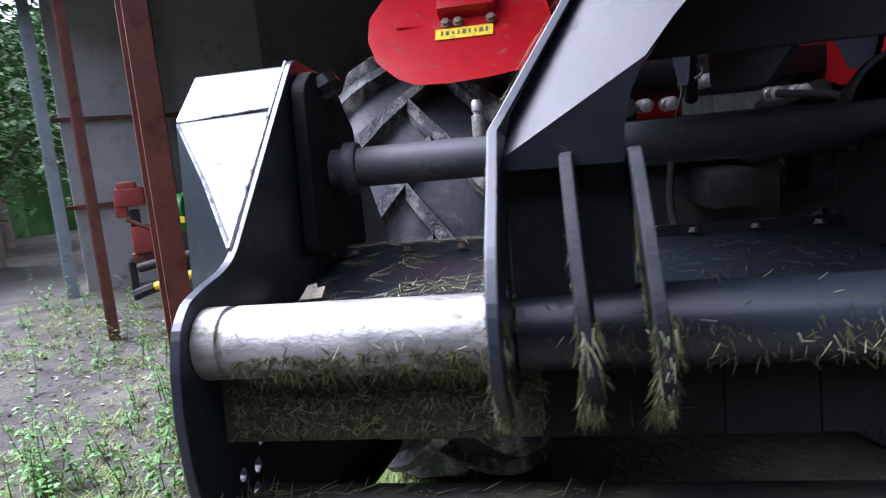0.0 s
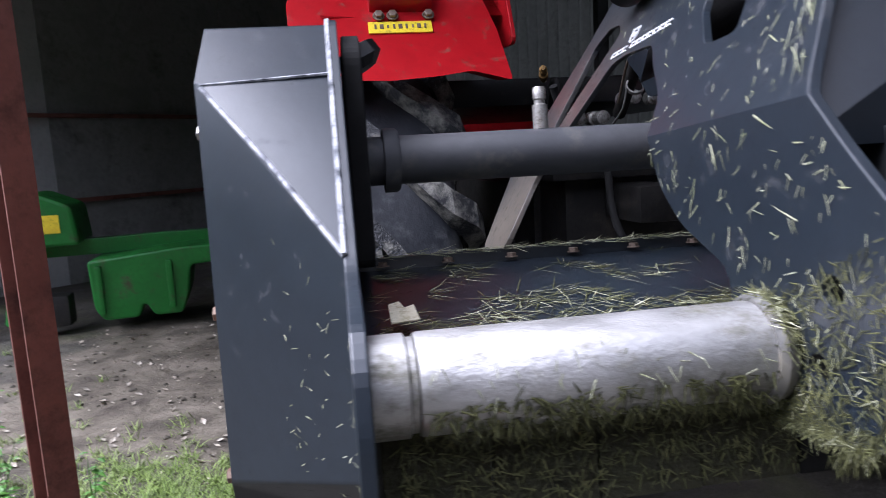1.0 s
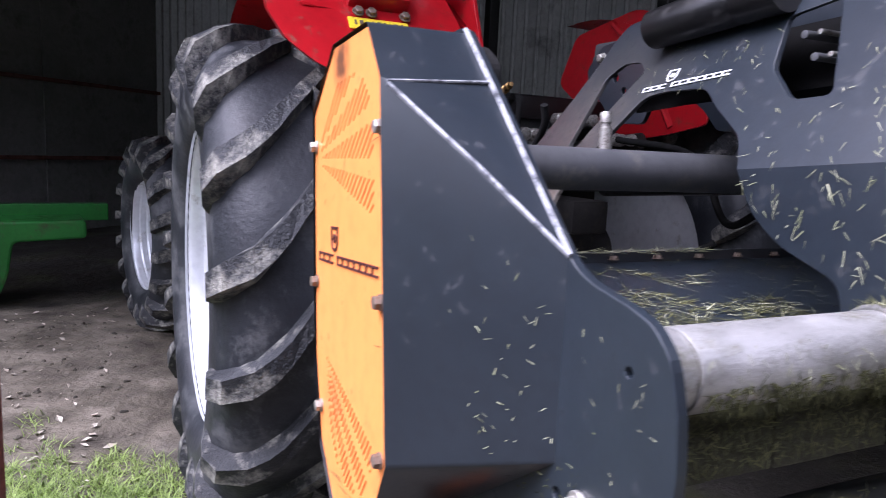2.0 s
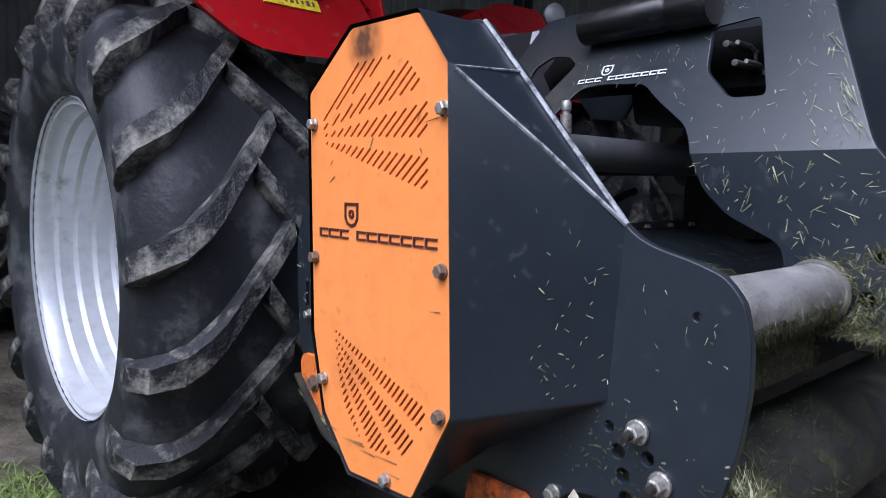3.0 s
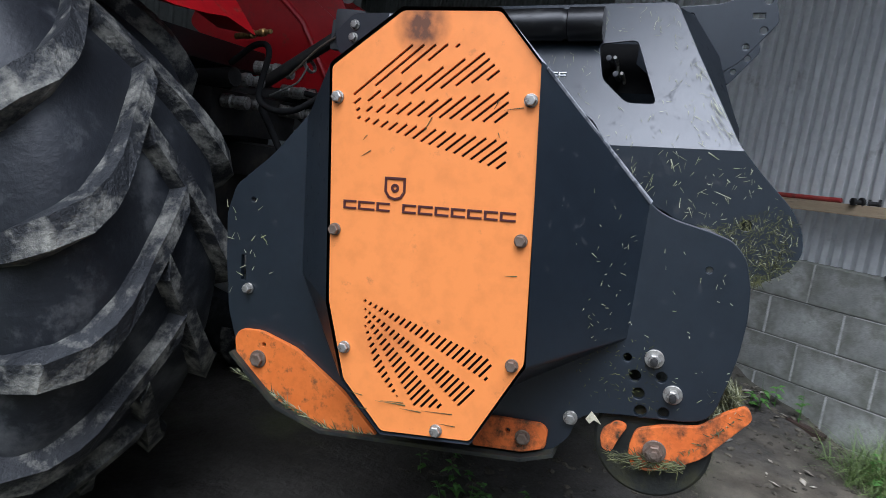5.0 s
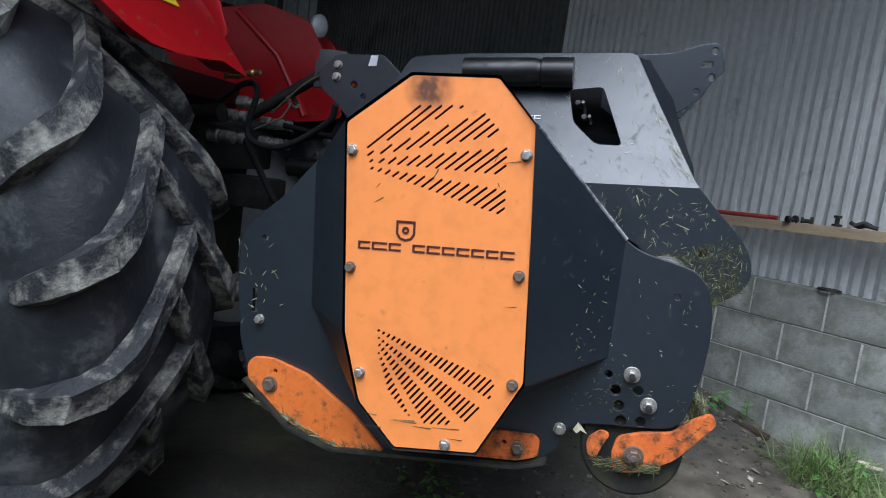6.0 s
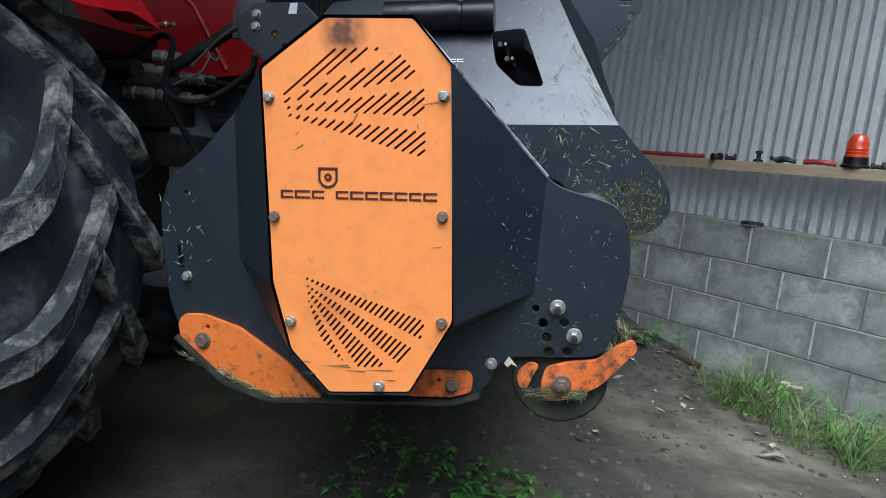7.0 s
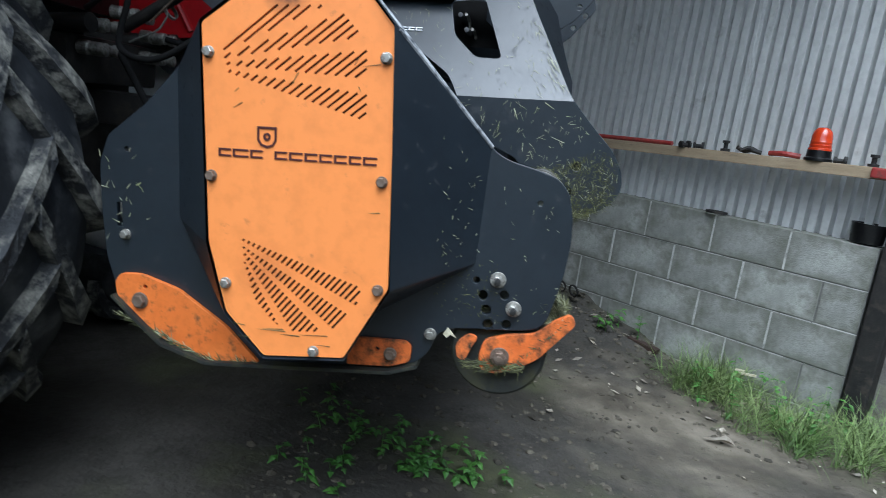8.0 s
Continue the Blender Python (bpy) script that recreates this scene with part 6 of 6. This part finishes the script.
def litter():
    """Dry leaves, chips and pebbles strewn over the yard."""
    rng = random.Random(21)
    verts, faces = [], []
    for _ in range(900):
        if rng.random() < 0.86:
            x, y = rng.uniform(-3.8, -0.4), rng.uniform(0.6, 5.0)
        else:
            q = SHED @ Vector((rng.uniform(-0.4, 2.2), abs(rng.gauss(0.1, 0.5)), 0))
            x, y = q.x, q.y
        p = ground_at(x, y) + Vector((0, 0, 0.006))
        a = rng.uniform(0, 6.28)
        d = Vector((math.cos(a), math.sin(a), rng.uniform(-0.1, 0.25)))
        s = Vector((-math.sin(a), math.cos(a), rng.uniform(-0.2, 0.2)))
        ln = 0.012 + 0.050 * rng.random() ** 2
        i0 = len(verts)
        verts += [p - d * ln * 0.5, p + s * ln * 0.3 + Vector((0, 0, ln * 0.15)), p + d * ln * 0.5 + Vector((0, 0, ln * 0.2)), p - s * ln * 0.3 + Vector((0, 0, ln * 0.12)), p + Vector((0, 0, -0.002))]
        faces += [(i0, i0 + 1, i0 + 4), (i0 + 1, i0 + 2, i0 + 4), (i0 + 2, i0 + 3, i0 + 4), (i0 + 3, i0, i0 + 4)]
    me = bpy.data.meshes.new("leaf_litter")
    me.from_pydata([tuple(v) for v in verts], [], faces)
    tagged(part("leaf_litter", me, DEAD), "dry pale leaves and chips strewn over the yard", "leaves", kind="stuff")


litter()


def clods():
    """Crumbs of earth and small stones trodden into the yard."""
    rng = random.Random(33)
    verts, faces = [], []
    shape = [(1, 0, 0), (0, 1, 0), (-1, 0, 0), (0, -1, 0), (0.6, 0.6, 0.55), (-0.6, 0.6, 0.6), (-0.6, -0.6, 0.5), (0.6, -0.6, 0.6), (0, 0, 0.9)]
    for _ in range(5200):
        k = rng.random()
        if k < 0.5:
            q = SHED @ Vector((rng.uniform(-0.9, 2.4), abs(rng.gauss(0, 0.75 if k < 0.3 else 0.14)) + 0.01, 0))
            x, y = q.x, q.y
        elif k < 0.7:
            x, y = rng.uniform(0.2, 1.9), rng.uniform(-0.9, 0.6)
        else:
            x, y = rng.uniform(-3.6, -0.3), rng.uniform(0.8, 4.6)
        p = ground_at(x, y)
        r = 0.003 + 0.024 * rng.random() ** 4
        a = rng.uniform(0, 6.28)
        ca, sa = math.cos(a), math.sin(a)
        i0 = len(verts)
        for sx, sy, sz in shape:
            sx, sy, sz = (c * rng.uniform(0.7, 1.3) * r for c in (sx, sy * 0.8, sz * 0.7))
            verts.append(p + Vector((sx * ca - sy * sa, sx * sa + sy * ca, sz - r * 0.1)))
        faces += [(i0, i0 + 4, i0 + 7), (i0, i0 + 1, i0 + 4), (i0 + 1, i0 + 5, i0 + 4), (i0 + 1, i0 + 2, i0 + 5), (i0 + 2, i0 + 6, i0 + 5), (i0 + 2, i0 + 3, i0 + 6), (i0 + 3, i0 + 7, i0 + 6), (i0 + 3, i0, i0 + 7)]
        faces += [(i0 + 4, i0 + 5, i0 + 8), (i0 + 5, i0 + 6, i0 + 8), (i0 + 6, i0 + 7, i0 + 8), (i0 + 7, i0 + 4, i0 + 8)]
    me = bpy.data.meshes.new("clods")
    me.from_pydata([tuple(v) for v in verts], [], faces)
    tagged(part("clods", me, CLOD), "crumbs of earth and small stones on the yard", "stones", kind="stuff")


clods()


def wall_foot_things():
    rub = box(0.20, 0.055, 0.030, 0.006, (0.072, 0.0, 0.02))
    box(0.15, 0.050, 0.012, 0.003, (0.19, -0.02, 0.004), rub, pose(0, 0, 0, 0, 8, -14))
    tagged(part("offcut", rub, OFFCUT, m=SHED @ pose(0.98, 0.10, 0.045, 0, -6, 0)), "dark brown wooden offcut lying at the wall foot", "offcut")
    lf = bmesh.new()
    rim = [(0.0, 0.0), (0.03, 0.022), (0.055, 0.018), (0.075, 0.03), (0.11, 0.012), (0.14, 0.0), (0.10, -0.018), (0.07, -0.016), (0.05, -0.032), (0.025, -0.02)]
    vs = [lf.verts.new((x, y, 0.012 + 0.35 * abs(y) + 0.012 * math.sin(x * 40))) for x, y in rim]
    mid = [lf.verts.new((x, 0, 0.008 + 0.006 * math.sin(x * 40))) for x in (0.03, 0.06, 0.1)]
    lf.faces.new((vs[0], vs[1], mid[0], vs[9]))
    lf.faces.new((vs[1], vs[2], mid[1], mid[0]))
    lf.faces.new((vs[2], vs[3], vs[4], mid[2], mid[1]))
    lf.faces.new((vs[4], vs[5], vs[6], mid[2]))
    lf.faces.new((mid[2], vs[6], vs[7], mid[1]))
    lf.faces.new((mid[1], vs[7], vs[8], mid[0]))
    lf.faces.new((mid[0], vs[8], vs[9]))
    bmesh.ops.solidify(lf, geom=lf.faces[:], thickness=0.0012)
    scrap = bmesh.new()
    box(0.075, 0.045, 0.012, 0.003, (0, 0, 0.012), scrap, pose(0, 0, 0, 12, 4, 20))
    box(0.05, 0.03, 0.010, 0.003, (0.06, -0.03, 0.010), scrap, pose(0, 0, 0, -8, 6, 0))
    tagged(part("paper_scrap", scrap, LABEL, m=SHED @ pose(0.42, 0.10, 0.11)), "crumpled pale paper scrap in the grass", "paper")
    tagged(part("dry_leaf", lf, DEAD, m=pose(1.74, -1.35, ground_height(1.74, -1.35) + 0.002, 0, 0, 70)), "large dry curled leaf on the yard", "leaf")


wall_foot_things()


def make_tree(x, y, h, spread, seed):
    rng = random.Random(seed)
    tree = empty("tree", pose(x, y, 0), "leafy green tree behind the shed", "tree", "trees by the shed")
    tr = bmesh.new()
    top = Vector((rng.uniform(-0.4, 0.4), rng.uniform(-0.4, 0.4), h * 0.75))
    pts = [Vector((0, 0, -0.1)), top * 0.5 + Vector((0.1, 0.1, 0)), top]
    tips = []
    rad = 0.03 * h

    def limb(a, b, r0, r1):
        d = (b - a).normalized()
        s = d.orthogonal().normalized()
        t = d.cross(s)
        rings = [[tr.verts.new(c + r * (s * math.cos(k * math.pi / 4) + t * math.sin(k * math.pi / 4))) for k in range(8)] for c, r in ((a, r0), ((a + b) / 2, (r0 + r1) / 2), (b, r1))]
        for p, q in zip(rings, rings[1:]):
            for k in range(8):
                tr.faces.new((p[k], p[(k + 1) % 8], q[(k + 1) % 8], q[k]))
    limb(pts[0], pts[1], rad, rad * 0.7)
    limb(pts[1], pts[2], rad * 0.7, rad * 0.25)
    for k in range(13):
        u = rng.uniform(0.12, 0.95)
        a = top * u
        ang = rng.uniform(0, 6.28)
        b = a + Vector((math.cos(ang), math.sin(ang), rng.uniform(0.1, 0.7))) * spread * rng.uniform(0.5, 1.0) * (1.1 - 0.5 * u)
        limb(a, b, rad * 0.35, rad * 0.08)
        tips += [a.lerp(b, 0.5), a.lerp(b, 0.8), b]
    part("trunk", tr, BARK, tree, smooth=60)
    verts, faces = [], []
    for c in tips + [top]:
        for _ in range(130):
            p = c + Vector((rng.gauss(0, 0.34), rng.gauss(0, 0.34), rng.gauss(0, 0.28))) * spread * 0.5
            a = rng.uniform(0, 6.28)
            d = Vector((math.cos(a), math.sin(a), rng.uniform(-0.6, 0.4))).normalized()
            s = d.cross(Vector((rng.gauss(0, 0.3), rng.gauss(0, 0.3), 1))).normalized()
            ln = rng.uniform(0.10, 0.22)
            i0 = len(verts)
            verts += [p, p + d * ln * 0.5 + s * ln * 0.3, p + d * ln + Vector((0, 0, -ln * 0.2)), p + d * ln * 0.5 - s * ln * 0.3]
            faces += [(i0, i0 + 1, i0 + 2, i0 + 3)]
    me = bpy.data.meshes.new("crown")
    me.from_pydata([tuple(v) for v in verts], [], faces)
    part("crown", me, FOLIAGE, tree)


for i, (x, y, h, sp) in enumerate(((-8.5, 8.5, 6.5, 2.4), (-11.0, 11.5, 8.0, 2.8), (-7.6, 11.0, 7.0, 2.4), (-11.5, 7.0, 6.0, 2.4), (-14.0, 9.5, 8.0, 3.0))):
    make_tree(x, y, h, sp, 30 + i)


# ---------------------------------------------------------------- pieces of the setting, last
make_block_wall()
